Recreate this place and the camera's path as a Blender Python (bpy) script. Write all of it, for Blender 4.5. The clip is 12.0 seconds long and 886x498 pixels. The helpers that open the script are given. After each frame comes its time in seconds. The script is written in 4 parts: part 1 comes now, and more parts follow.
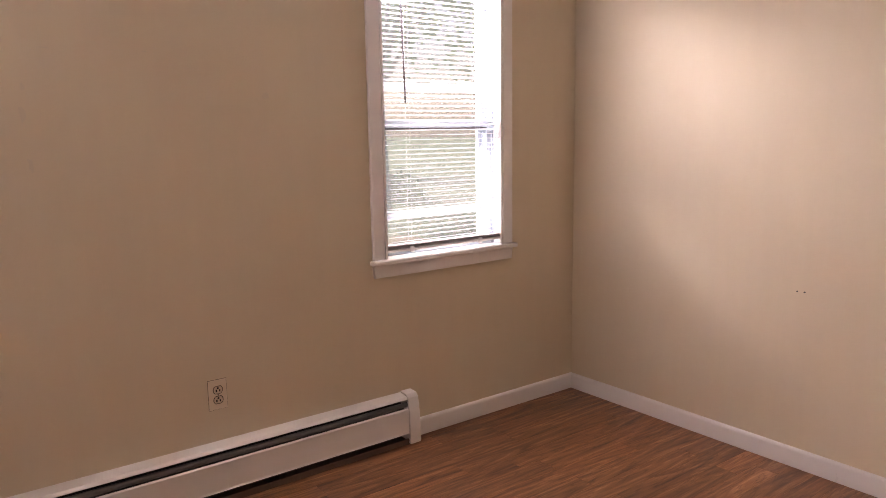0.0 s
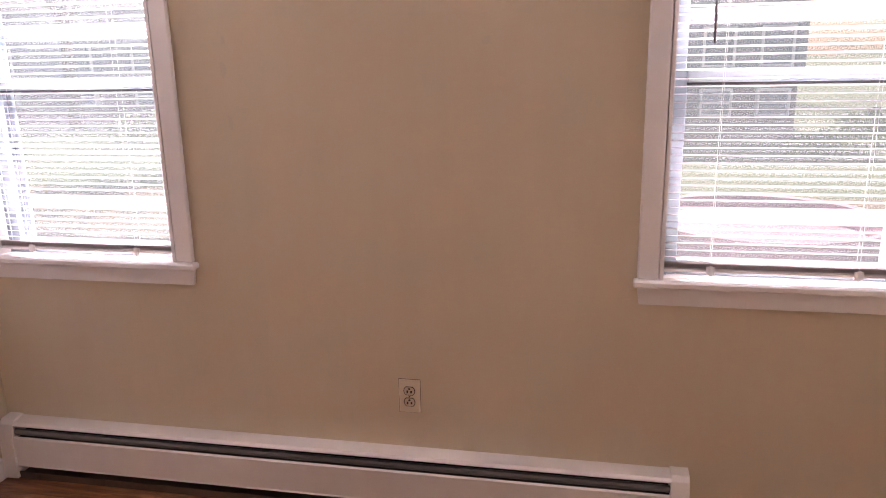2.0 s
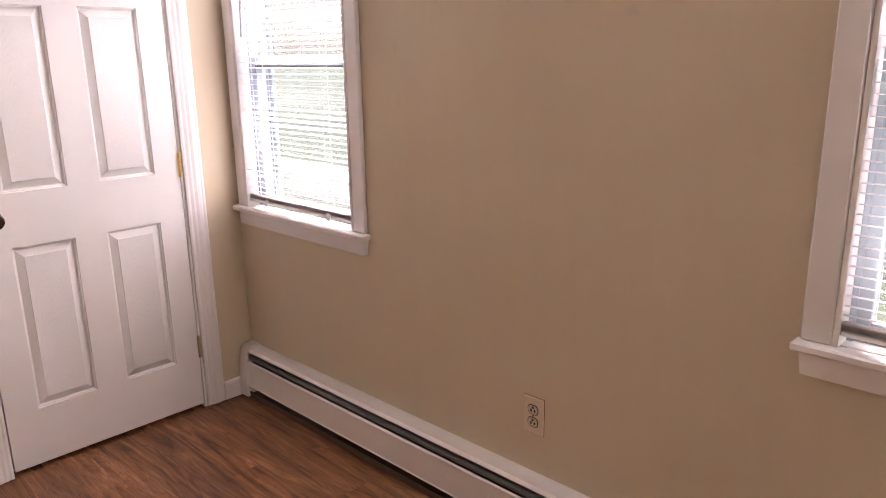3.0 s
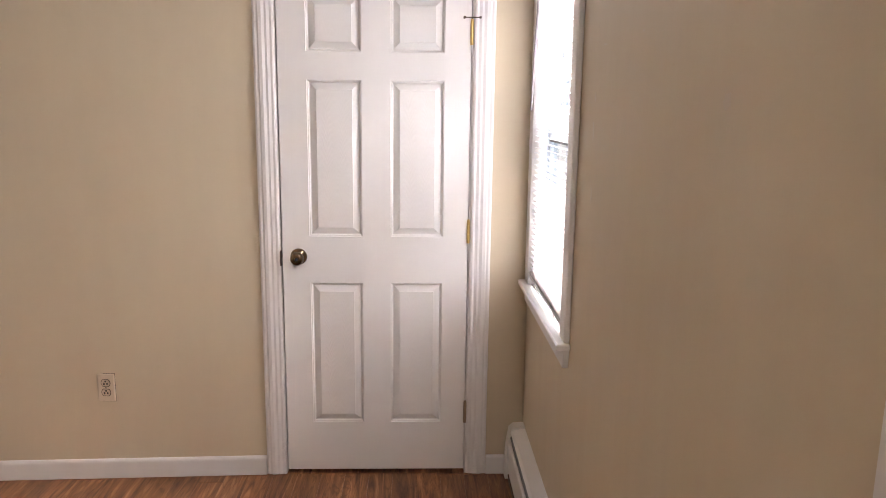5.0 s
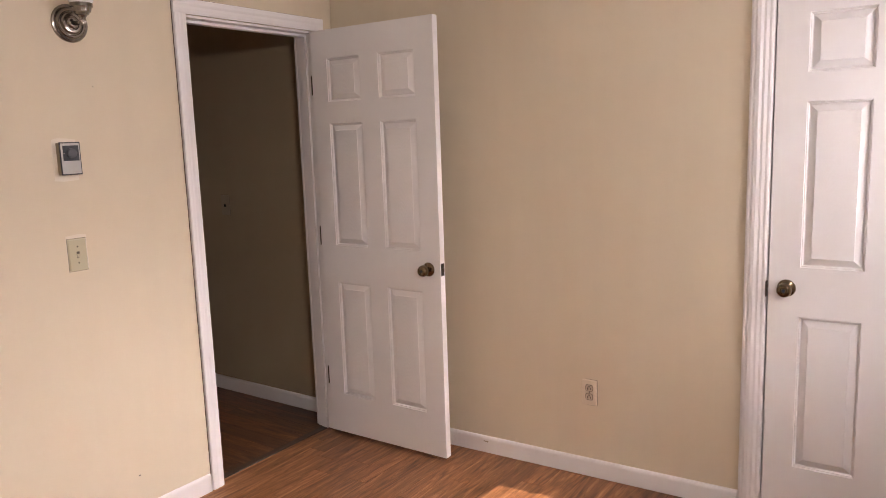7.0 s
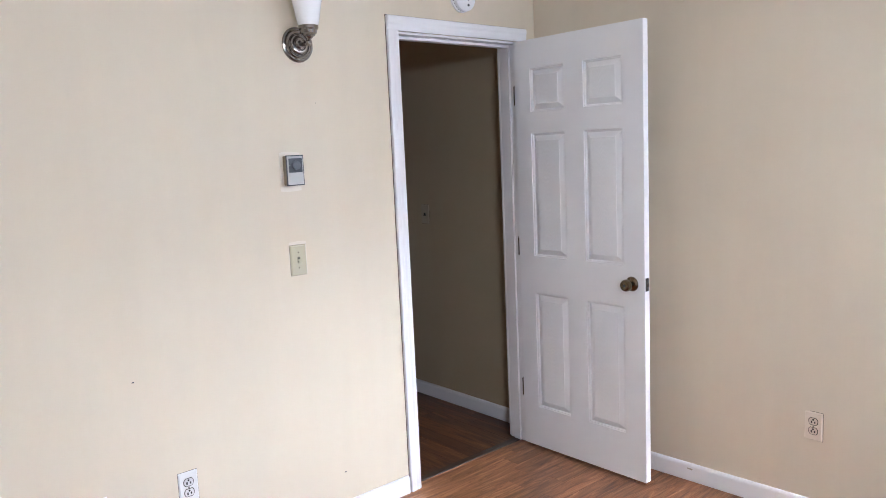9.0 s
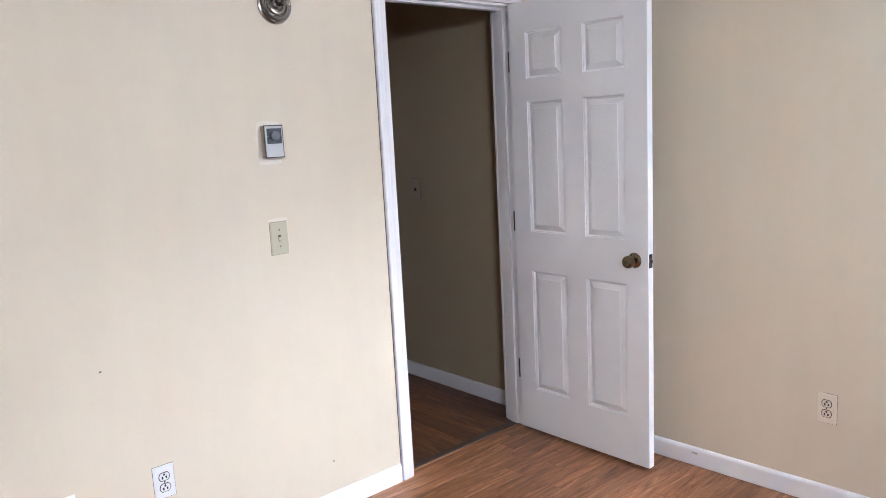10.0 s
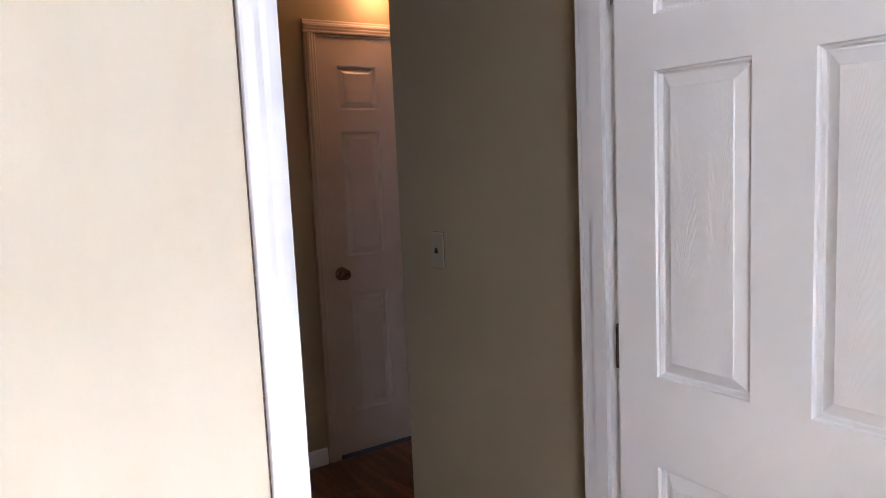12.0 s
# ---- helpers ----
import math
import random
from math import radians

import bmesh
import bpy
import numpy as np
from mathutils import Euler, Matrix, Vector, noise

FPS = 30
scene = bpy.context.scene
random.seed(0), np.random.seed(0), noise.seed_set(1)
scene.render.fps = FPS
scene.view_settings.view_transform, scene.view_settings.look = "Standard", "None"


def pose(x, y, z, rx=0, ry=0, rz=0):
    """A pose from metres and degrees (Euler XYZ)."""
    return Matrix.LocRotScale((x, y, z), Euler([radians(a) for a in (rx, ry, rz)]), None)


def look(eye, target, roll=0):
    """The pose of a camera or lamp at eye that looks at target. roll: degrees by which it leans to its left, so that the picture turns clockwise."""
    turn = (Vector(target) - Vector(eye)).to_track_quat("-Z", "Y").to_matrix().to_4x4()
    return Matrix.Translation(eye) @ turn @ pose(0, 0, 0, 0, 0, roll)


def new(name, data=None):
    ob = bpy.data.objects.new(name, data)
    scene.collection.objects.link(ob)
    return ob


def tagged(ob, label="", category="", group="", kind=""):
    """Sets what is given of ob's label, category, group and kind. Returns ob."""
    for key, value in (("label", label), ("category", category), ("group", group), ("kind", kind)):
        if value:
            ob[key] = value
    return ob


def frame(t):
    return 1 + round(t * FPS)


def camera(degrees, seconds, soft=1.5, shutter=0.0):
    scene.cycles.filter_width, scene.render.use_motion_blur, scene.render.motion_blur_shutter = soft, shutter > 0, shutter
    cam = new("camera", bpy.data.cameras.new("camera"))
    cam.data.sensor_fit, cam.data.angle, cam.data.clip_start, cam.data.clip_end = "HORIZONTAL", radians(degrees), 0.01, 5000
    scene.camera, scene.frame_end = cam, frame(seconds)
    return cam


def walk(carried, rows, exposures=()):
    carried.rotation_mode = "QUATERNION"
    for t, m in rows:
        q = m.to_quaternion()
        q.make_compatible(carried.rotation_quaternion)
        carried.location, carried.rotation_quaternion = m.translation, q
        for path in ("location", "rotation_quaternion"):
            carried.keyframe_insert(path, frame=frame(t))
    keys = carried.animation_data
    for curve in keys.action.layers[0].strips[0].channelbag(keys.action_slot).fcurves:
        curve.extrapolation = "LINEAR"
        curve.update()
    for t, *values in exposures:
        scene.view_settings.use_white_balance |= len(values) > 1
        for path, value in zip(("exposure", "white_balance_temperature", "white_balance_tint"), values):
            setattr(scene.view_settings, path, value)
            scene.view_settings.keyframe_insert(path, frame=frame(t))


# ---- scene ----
cam = camera(62.1, 12.0, soft=0.9)
PATH = [
    (0, (-2.633, -0.625, 1.376), (-1.055, -1.812, 1.059), -0.9),
    (0.5, (-2.467, -0.804, 1.358), (-0.841, -1.922, 1.028), -2.2),
    (1, (-2.345, -1.198, 1.382), (-0.508, -1.904, 1.023), -1.8),
    (1.5, (-2.228, -1.606, 1.429), (-0.285, -1.817, 1.002), -0.9),
    (2, (-2.127, -2.074, 1.47), (-0.228, -1.697, 0.966), -1.1),
    (2.5, (-1.905, -2.42, 1.425), (-0.201, -1.501, 0.925), -0.9),
    (3, (-1.563, -2.696, 1.427), (-0.178, -1.348, 0.911), -0.9),
    (3.5, (-1.15, -2.82, 1.43), (-0.179, -1.153, 0.902), -1.0),
    (3.7, (-1.018, -2.839, 1.429), (-0.22, -1.077, 0.922), -0.2),
    (5.3, (-0.382, -2.841, 1.515), (-0.459, -0.877, 1.143), 0.5),
    (5.5, (-0.365, -2.838, 1.517), (-0.552, -0.881, 1.148), 0.4),
    (6, (-0.36, -2.852, 1.515), (-0.858, -0.949, 1.153), -0.2),
    (6.5, (-0.382, -2.885, 1.506), (-1.219, -1.1, 1.168), -1.2),
    (7, (-0.418, -2.915, 1.521), (-1.549, -1.294, 1.216), -1.9),
    (7.5, (-0.448, -2.923, 1.564), (-1.781, -1.46, 1.277), -2.3),
    (9.3, (-0.517, -2.937, 1.529), (-2.017, -1.643, 1.256), -2.7),
    (9.5, (-0.523, -2.914, 1.531), (-2.021, -1.622, 1.241), -2.9),
    (10, (-0.647, -2.811, 1.502), (-2.126, -1.506, 1.176), -3.0),
    (10.5, (-0.953, -2.576, 1.507), (-2.39, -1.227, 1.165), -2.8),
    (11, (-1.211, -2.172, 1.481), (-2.668, -0.841, 1.159), -2.7),
    (11.5, (-1.570, -1.787, 1.462), (-3.098, -0.528, 1.177), -2.6),
    (12, (-1.977, -1.374, 1.449), (-3.630, -0.273, 1.205), -2.6),
]
walk(cam, [(t, look(eye, target, roll)) for t, eye, target, roll in PATH],
     [(0, 1.6, 7400, 34), (0.5, 1.74, 6650, 26), (1.0, 1.7, 6800, 26), (1.6, 1.8, 6900, 41), (2.5, 1.7, 7200, 35), (3.5, 1.68, 7200, 27), (3.7, 1.66, 7300, 25), (5.5, 1.48, 7000, 20), (6.5, 1.62, 7000, 22), (7.0, 1.68, 7300, 27), (7.5, 1.92, 5950, 14), (9.5, 2.2, 5500, 13), (11.5, 2.25, 5650, 14), (12, 2.57, 5650, 14)])

# ---- light ----
SUN_DIR = Vector((-1.0, -0.085, -0.97)).normalized()
world = bpy.data.worlds.new("world")
scene.world = world
world.use_nodes = True
wn = world.node_tree.nodes
sky = wn.new("ShaderNodeTexSky")
sky.sky_type = "NISHITA"
sky.sun_disc = False
sky.sun_elevation = math.asin(-SUN_DIR.z)
sky.sun_rotation = math.atan2(-SUN_DIR.x, -SUN_DIR.y)
sky.air_density, sky.dust_density = 1.0, 2.0
world.node_tree.links.new(sky.outputs[0], wn["Background"].inputs["Color"])
wn["Background"].inputs["Strength"].default_value = 0.06


def lamp(name, kind, m, energy, color, **values):
    data = bpy.data.lights.new(name, kind)
    data.energy, data.color = energy, color
    for key, value in values.items():
        setattr(data, key, value)
    ob = new(name, data)
    ob.matrix_world = m
    return ob


lamp("sun", "SUN", look((0, 0, 0), SUN_DIR), 5.0, (1.0, 0.93, 0.82), angle=radians(0.5))
# unseen panels at the window heads, added to brighten the room as daylight
for y, side, watts in ((-2.62, 0.6, 5.4), (-0.42, -0.85, 3.3)):
    lamp("window_light", "AREA", look((-0.004, y, 2.025), (-1.0, y + side, 1.38)), watts, (0.95, 0.97, 1.0), shape="RECTANGLE", size=0.56, size_y=0.20, spread=radians(140))
# unseen panel floating outside, added to stand in for sky light
lamp("window_sky_light", "AREA", look((3.2, 1.1, 4.8), (0.0, 0.1, 3.7)), 1000.0, (0.93, 0.96, 1.0), shape="RECTANGLE", size=3.2, size_y=3.6)
lamp("hall_lamp", "POINT", pose(-5.06, 0.42, 2.24), 0.85, (1.0, 0.45, 0.17), shadow_soft_size=0.06)


# ---- materials ----
def material(name, base, rough=0.5, metal=0.0, build=None, spec=0.5):
    m = bpy.data.materials.new(name)
    m.use_nodes = True
    nt = m.node_tree
    b = nt.nodes["Principled BSDF"]
    b.inputs["Base Color"].default_value = (*base, 1)
    b.inputs["Roughness"].default_value = rough
    b.inputs["Metallic"].default_value = metal
    b.inputs["Specular IOR Level"].default_value = spec
    if build:
        build(nt, b)
    return m


def node(nt, kind, ins=None, **props):
    n = nt.nodes.new(kind)
    for k, v in props.items():
        setattr(n, k, v)
    for k, v in (ins or {}).items():
        if isinstance(v, bpy.types.NodeSocket):
            nt.links.new(v, n.inputs[k])
        else:
            n.inputs[k].default_value = v
    return n


def coords(nt, scale=(1, 1, 1), src="Object"):
    tc = node(nt, "ShaderNodeTexCoord")
    return node(nt, "ShaderNodeMapping", {"Vector": tc.outputs[src], "Scale": scale}).outputs[0]


def noise_tex(nt, vec, scale, detail=4.0, rough=0.55, dist=0.0):
    return node(nt, "ShaderNodeTexNoise", {"Vector": vec, "Scale": scale, "Detail": detail, "Roughness": rough, "Distortion": dist})


def ramp(nt, fac, stops):
    r = node(nt, "ShaderNodeValToRGB", {"Fac": fac})
    e = r.color_ramp.elements
    while len(e) < len(stops):
        e.new(0.5)
    for item, (p, c) in zip(e, stops):
        item.position, item.color = p, (*c, 1)
    return r.outputs[0]


def mixc(nt, fac, a, b, mode="MIX"):
    n = node(nt, "ShaderNodeMix", data_type="RGBA", blend_type=mode)
    for sock, v in (("Factor", fac), ("A", a), ("B", b)):
        target = [i for i in n.inputs if i.name == sock and i.type == ("VALUE" if sock == "Factor" else "RGBA")][0]
        if isinstance(v, bpy.types.NodeSocket):
            nt.links.new(v, target)
        else:
            target.default_value = (*v, 1) if isinstance(v, tuple) else v
    return [o for o in n.outputs if o.type == "RGBA"][0]


def bump(nt, b, height, strength, distance):
    n = node(nt, "ShaderNodeBump", {"Height": height, "Strength": strength, "Distance": distance})
    nt.links.new(n.outputs[0], b.inputs["Normal"])


def painted(c1, c2, bump_scale=180.0, bump_amt=0.12, patch=1.6, rough=0.5, streaks=0.0):
    def build(nt, b):
        v = coords(nt)
        big = noise_tex(nt, v, patch, 5.0, 0.6)
        col = mixc(nt, big.outputs["Fac"], c1, c2)
        if streaks:
            drag = noise_tex(nt, coords(nt, (5.0, 5.0, 0.45)), 2.4, 4.0, 0.55)
            col = mixc(nt, 1.0, col, ramp(nt, drag.outputs["Fac"], [(0.32, (1.0 - streaks,) * 3), (0.68, (1.0, 1.0, 1.0))]), "MULTIPLY")
        nt.links.new(col, b.inputs["Base Color"])
        smears = noise_tex(nt, coords(nt, (3, 3, 0.8)), 2.2, 6.0, 0.65)
        r = node(nt, "ShaderNodeMapRange", {"Value": smears.outputs["Fac"], "From Min": 0.3, "From Max": 0.7, "To Min": rough - 0.09, "To Max": rough + 0.12})
        nt.links.new(r.outputs[0], b.inputs["Roughness"])
        fine = noise_tex(nt, v, bump_scale, 3.0, 0.6)
        roll = noise_tex(nt, v, 9.0, 3.0, 0.5)
        h = node(nt, "ShaderNodeMath", {0: roll.outputs["Fac"], 1: 4.0}, operation="MULTIPLY")
        h2 = node(nt, "ShaderNodeMath", {0: h.outputs[0], 1: fine.outputs["Fac"]}, operation="ADD")
        bump(nt, b, h2.outputs[0], bump_amt, 0.002)
    return build


def grained(strength):
    """White moulded door skin: cathedral wood grain pressed in, with arches down the middle of each panel."""
    def build(nt, b):
        tc = node(nt, "ShaderNodeTexCoord")
        sep = node(nt, "ShaderNodeSeparateXYZ", {0: tc.outputs["Generated"]})
        u = node(nt, "ShaderNodeMath", {0: sep.outputs[0], 1: 0.5}, operation="SUBTRACT")
        w = node(nt, "ShaderNodeMath", {0: sep.outputs[2], 1: 0.5}, operation="SUBTRACT")
        tall = node(nt, "ShaderNodeMath", {0: w.outputs[0], 1: w.outputs[0]}, operation="MULTIPLY")
        side = node(nt, "ShaderNodeMath", {0: u.outputs[0], 1: u.outputs[0]}, operation="MULTIPLY")
        obj = node(nt, "ShaderNodeSeparateXYZ", {0: tc.outputs["Object"]})
        warp = noise_tex(nt, coords(nt, (1, 1, 0.25)), 14.0, 3.0, 0.6)
        k = node(nt, "ShaderNodeMath", {0: side.outputs[0], 1: 2.8}, operation="MULTIPLY")
        z = node(nt, "ShaderNodeMath", {0: obj.outputs[2], 1: k.outputs[0]}, operation="ADD")
        zw = node(nt, "ShaderNodeMath", {0: warp.outputs["Fac"], 1: 0.16, 2: z.outputs[0]}, operation="MULTIPLY_ADD")
        ph = node(nt, "ShaderNodeMath", {0: zw.outputs[0], 1: 260.0}, operation="MULTIPLY")
        sn = node(nt, "ShaderNodeMath", {0: ph.outputs[0]}, operation="SINE")
        fine = noise_tex(nt, coords(nt, (1, 1, 0.05)), 420.0, 3.0, 0.6)
        h = node(nt, "ShaderNodeMath", {0: sn.outputs[0], 1: fine.outputs["Fac"]}, operation="MULTIPLY")
        in_u = node(nt, "ShaderNodeMath", {0: side.outputs[0], 1: 0.092}, operation="LESS_THAN")
        in_w = node(nt, "ShaderNodeMath", {0: tall.outputs[0], 1: 0.185}, operation="LESS_THAN")
        field = node(nt, "ShaderNodeMath", {0: in_u.outputs[0], 1: in_w.outputs[0]}, operation="MULTIPLY")
        h = node(nt, "ShaderNodeMath", {0: h.outputs[0], 1: field.outputs[0]}, operation="MULTIPLY")
        big = noise_tex(nt, coords(nt), 2.5, 4.0)
        nt.links.new(mixc(nt, big.outputs["Fac"], (0.80, 0.79, 0.79), (0.745, 0.74, 0.735)), b.inputs["Base Color"])
        bump(nt, b, h.outputs[0], strength, 0.0008)
    return build


def wood_floor(axis, tone=1.0):
    def build(nt, b):
        stretch = (1, 0.09, 1) if axis == "y" else (0.09, 1, 1)
        info = node(nt, "ShaderNodeObjectInfo")
        tc = node(nt, "ShaderNodeTexCoord")
        off = node(nt, "ShaderNodeVectorMath", {0: tc.outputs["Object"]}, operation="ADD")
        k = node(nt, "ShaderNodeMath", {0: info.outputs["Random"], 1: 37.0}, operation="MULTIPLY")
        comb = node(nt, "ShaderNodeCombineXYZ", {0: k.outputs[0], 1: k.outputs[0], 2: k.outputs[0]})
        nt.links.new(comb.outputs[0], off.inputs[1])
        v = node(nt, "ShaderNodeMapping", {"Vector": off.outputs[0], "Scale": stretch}).outputs[0]
        grain = noise_tex(nt, v, 20.0, 7.0, 0.60, 1.8)
        fine = noise_tex(nt, v, 190.0, 4.0, 0.7, 0.4)
        veins = noise_tex(nt, v, 15.0, 4.0, 0.5, 3.0)
        base = ramp(nt, grain.outputs["Fac"], [(0.30, (0.062, 0.020, 0.008)), (0.42, (0.160, 0.066, 0.028)), (0.56, (0.250, 0.112, 0.050)), (0.72, (0.410, 0.218, 0.116))])
        dark = ramp(nt, veins.outputs["Fac"], [(0.47, (1, 1, 1)), (0.5, (0.5, 0.45, 0.42)), (0.53, (1, 1, 1))])
        col = mixc(nt, 0.75, base, dark, "MULTIPLY")
        tint = ramp(nt, info.outputs["Random"], [(0.0, (0.80, 0.78, 0.76)), (0.5, (1.0, 1.0, 1.0)), (1.0, (1.22, 1.18, 1.12))])
        col = mixc(nt, 1.0, col, tint, "MULTIPLY")
        fcol = ramp(nt, fine.outputs["Fac"], [(0.3, (0.78, 0.76, 0.74)), (0.6, (1.06, 1.06, 1.06))])
        col = mixc(nt, 0.8, col, fcol, "MULTIPLY")
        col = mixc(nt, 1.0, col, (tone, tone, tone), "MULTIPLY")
        nt.links.new(col, b.inputs["Base Color"])
        r = node(nt, "ShaderNodeMapRange", {"Value": grain.outputs["Fac"], "To Min": 0.30, "To Max": 0.50})
        nt.links.new(r.outputs[0], b.inputs["Roughness"])
        bump(nt, b, fine.outputs["Fac"], 0.25, 0.0006)
    return build


def streaky(c1, c2, scale=(1, 1, 0.05)):
    def build(nt, b):
        n = noise_tex(nt, coords(nt, scale), 60.0, 4.0)
        nt.links.new(mixc(nt, n.outputs["Fac"], c1, c2), b.inputs["Base Color"])
        bump(nt, b, n.outputs["Fac"], 0.15, 0.001)
    return build


def speckled(c1, c2, scale=25.0, depth=0.3):
    def build(nt, b):
        n = noise_tex(nt, coords(nt), scale, 6.0, 0.65)
        n2 = noise_tex(nt, coords(nt), scale * 0.12, 3.0)
        f = node(nt, "ShaderNodeMath", {0: n.outputs["Fac"], 1: n2.outputs["Fac"]}, operation="ADD")
        nt.links.new(ramp(nt, f.outputs[0], [(0.75, c1), (1.25, c2)]), b.inputs["Base Color"])
        bump(nt, b, n.outputs["Fac"], depth, 0.01)
    return build


M_WALL = material("cream_wall_paint", (0.66, 0.57, 0.42), 0.42, build=painted((0.665, 0.575, 0.435), (0.625, 0.54, 0.405), rough=0.62, streaks=0.025))
M_PATCH = material("fresh_wall_paint", (0.70, 0.63, 0.52), 0.6)
# almond switch plastic darkened to give the toggle slot its shade
M_SLOTSHADE = material("slot_shade", (0.075, 0.065, 0.042), 0.6)
M_SCUFF = material("grey_scuff", (0.38, 0.34, 0.28), 0.6)
M_SHEEN = material("rubbed_paint", (0.60, 0.525, 0.41), 0.3)
# yellower than the room's paint, and darkened further to carry the hall's shade
M_HALL = material("hall_wall_paint_shaded", (0.50, 0.44, 0.31), 0.5, build=painted((0.38, 0.31, 0.20), (0.345, 0.28, 0.18), rough=0.55))
M_CEIL = material("ceiling_paint", (0.8, 0.79, 0.76), 0.9, build=painted((0.8, 0.79, 0.76), (0.77, 0.76, 0.73), 90, 0.3, rough=0.85))
M_TRIM = material("white_trim_paint", (0.8, 0.79, 0.79), 0.32, build=painted((0.80, 0.79, 0.795), (0.765, 0.75, 0.745), 60, 0.012, 2.0, 0.36))
M_DOOR = material("white_door_skin", (0.78, 0.77, 0.77), 0.38, build=painted((0.80, 0.79, 0.79), (0.75, 0.745, 0.74), 120, 0.018, 3.0, 0.60))
# hall door's white paint, browned and darkened for the dim warm light there
M_HALLDOOR = material("shaded_white_paint", (0.53, 0.44, 0.38), 0.45, build=painted((0.54, 0.445, 0.38), (0.48, 0.40, 0.345), 120, 0.02, 3.0, 0.45))
M_PANEL = material("white_door_panel", (0.78, 0.77, 0.77), 0.5, build=grained(0.36))
M_PANEL_FINE = material("white_door_panel_fine", (0.78, 0.77, 0.77), 0.55, build=grained(0.09))
M_FLOOR = material("brown_plank", (0.18, 0.09, 0.045), 0.4, build=wood_floor("y", 1.22))
# same planks as the room, colour scaled down to stand for hall shade
M_FLOOR_HALL = material("brown_plank_hall_shade", (0.18, 0.09, 0.045), 0.4, build=wood_floor("x", 0.55))
M_UNDER = material("dark_underlay", (0.03, 0.018, 0.012), 0.9)
M_STRIP = material("grey_brown_strip", (0.10, 0.075, 0.06), 0.45, build=streaky((0.075, 0.056, 0.044), (0.05, 0.038, 0.031), (1, 0.05, 1)))
M_NICKEL = material("antique_nickel", (0.20, 0.152, 0.10), 0.16, 1.0)
M_BRUSHED = material("brushed_nickel", (0.27, 0.245, 0.22), 0.20, 1.0)
M_BRASS = material("brass", (0.75, 0.52, 0.20), 0.28, 1.0)
M_OLD = material("dull_steel", (0.12, 0.10, 0.082), 0.42, 1.0)
M_DARKMETAL = material("blackened_steel", (0.045, 0.038, 0.032), 0.45, 1.0)
M_HEAT = material("white_enamel", (0.78, 0.75, 0.72), 0.38, build=painted((0.79, 0.76, 0.735), (0.72, 0.69, 0.66), 40, 0.05, 5.0, 0.36))
M_DAMPER = material("grey_damper", (0.115, 0.118, 0.122), 0.35)
M_RUST = material("tarnished_tan_hinge", (0.36, 0.27, 0.19), 0.5, 0.3)
M_GAPSHADE = material("gap_shade", (0.07, 0.06, 0.05), 0.8)
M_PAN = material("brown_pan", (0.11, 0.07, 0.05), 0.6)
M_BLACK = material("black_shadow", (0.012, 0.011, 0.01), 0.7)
M_IVORY = material("ivory_plastic", (0.70, 0.61, 0.49), 0.35)
M_ALMOND = material("almond_plastic", (0.46, 0.42, 0.285), 0.35)
M_WHITEP = material("white_plastic", (0.80, 0.80, 0.80), 0.35)
M_SILVER = material("silver_plastic", (0.42, 0.41, 0.39), 0.38, 0.2)
M_CHAR = material("charcoal_plastic", (0.024, 0.028, 0.036), 0.4)
M_DIAL = material("grey_dial", (0.075, 0.08, 0.088), 0.35)
M_TAN = material("tan_plastic", (0.22, 0.18, 0.11), 0.5)
M_WAND = material("smoked_wand", (0.30, 0.29, 0.32), 0.2)
M_CORD = material("white_cord", (0.75, 0.75, 0.75), 0.8)
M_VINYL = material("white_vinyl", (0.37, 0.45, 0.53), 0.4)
# slat vinyl darkened for the stacked slats, where shade lies between them
M_STACK = material("stacked_vinyl_shade", (0.50, 0.46, 0.45), 0.5)
M_SEAL = material("dark_seal", (0.05, 0.05, 0.055), 0.6)
M_OUTSILL = material("outer_sill", (0.30, 0.30, 0.34), 0.5)


def slat_mat():
    m = bpy.data.materials.new("white_blind_vinyl")
    m.use_nodes = True
    nt = m.node_tree
    b = nt.nodes["Principled BSDF"]
    b.inputs["Base Color"].default_value = (0.72, 0.73, 0.77, 1)
    b.inputs["Roughness"].default_value = 0.4
    tr = node(nt, "ShaderNodeBsdfTranslucent", {"Color": (0.85, 0.85, 0.88, 1)})
    mix = node(nt, "ShaderNodeMixShader", {0: 0.38, 1: b.outputs[0], 2: tr.outputs[0]})
    nt.links.new(mix.outputs[0], nt.nodes["Material Output"].inputs["Surface"])
    return m


def glass_mat(name, tint=(1, 1, 1), rough=0.0):
    m = bpy.data.materials.new(name)
    m.use_nodes = True
    nt = m.node_tree
    b = nt.nodes["Principled BSDF"]
    b.inputs["Base Color"].default_value = (*tint, 1)
    b.inputs["Roughness"].default_value = rough
    b.inputs["IOR"].default_value = 1.45
    b.inputs["Transmission Weight"].default_value = 1.0
    return m


M_RECEP = material("receptacle_plastic", (0.62, 0.53, 0.42), 0.4)
M_HALLPLATE = material("dull_cream_plastic", (0.35, 0.30, 0.21), 0.4)
M_PLATE = material("grey_white_plastic", (0.70, 0.69, 0.67), 0.35)
M_PLATE_IN = material("grey_receptacle_plastic", (0.66, 0.65, 0.63), 0.4)
M_SEAM = material("brown_seam", (0.035, 0.026, 0.018), 0.7)
M_SLAT = slat_mat()
M_GLASS = glass_mat("window_glass")
M_SHADE = material("opal_glass", (0.84, 0.84, 0.82), 0.2)


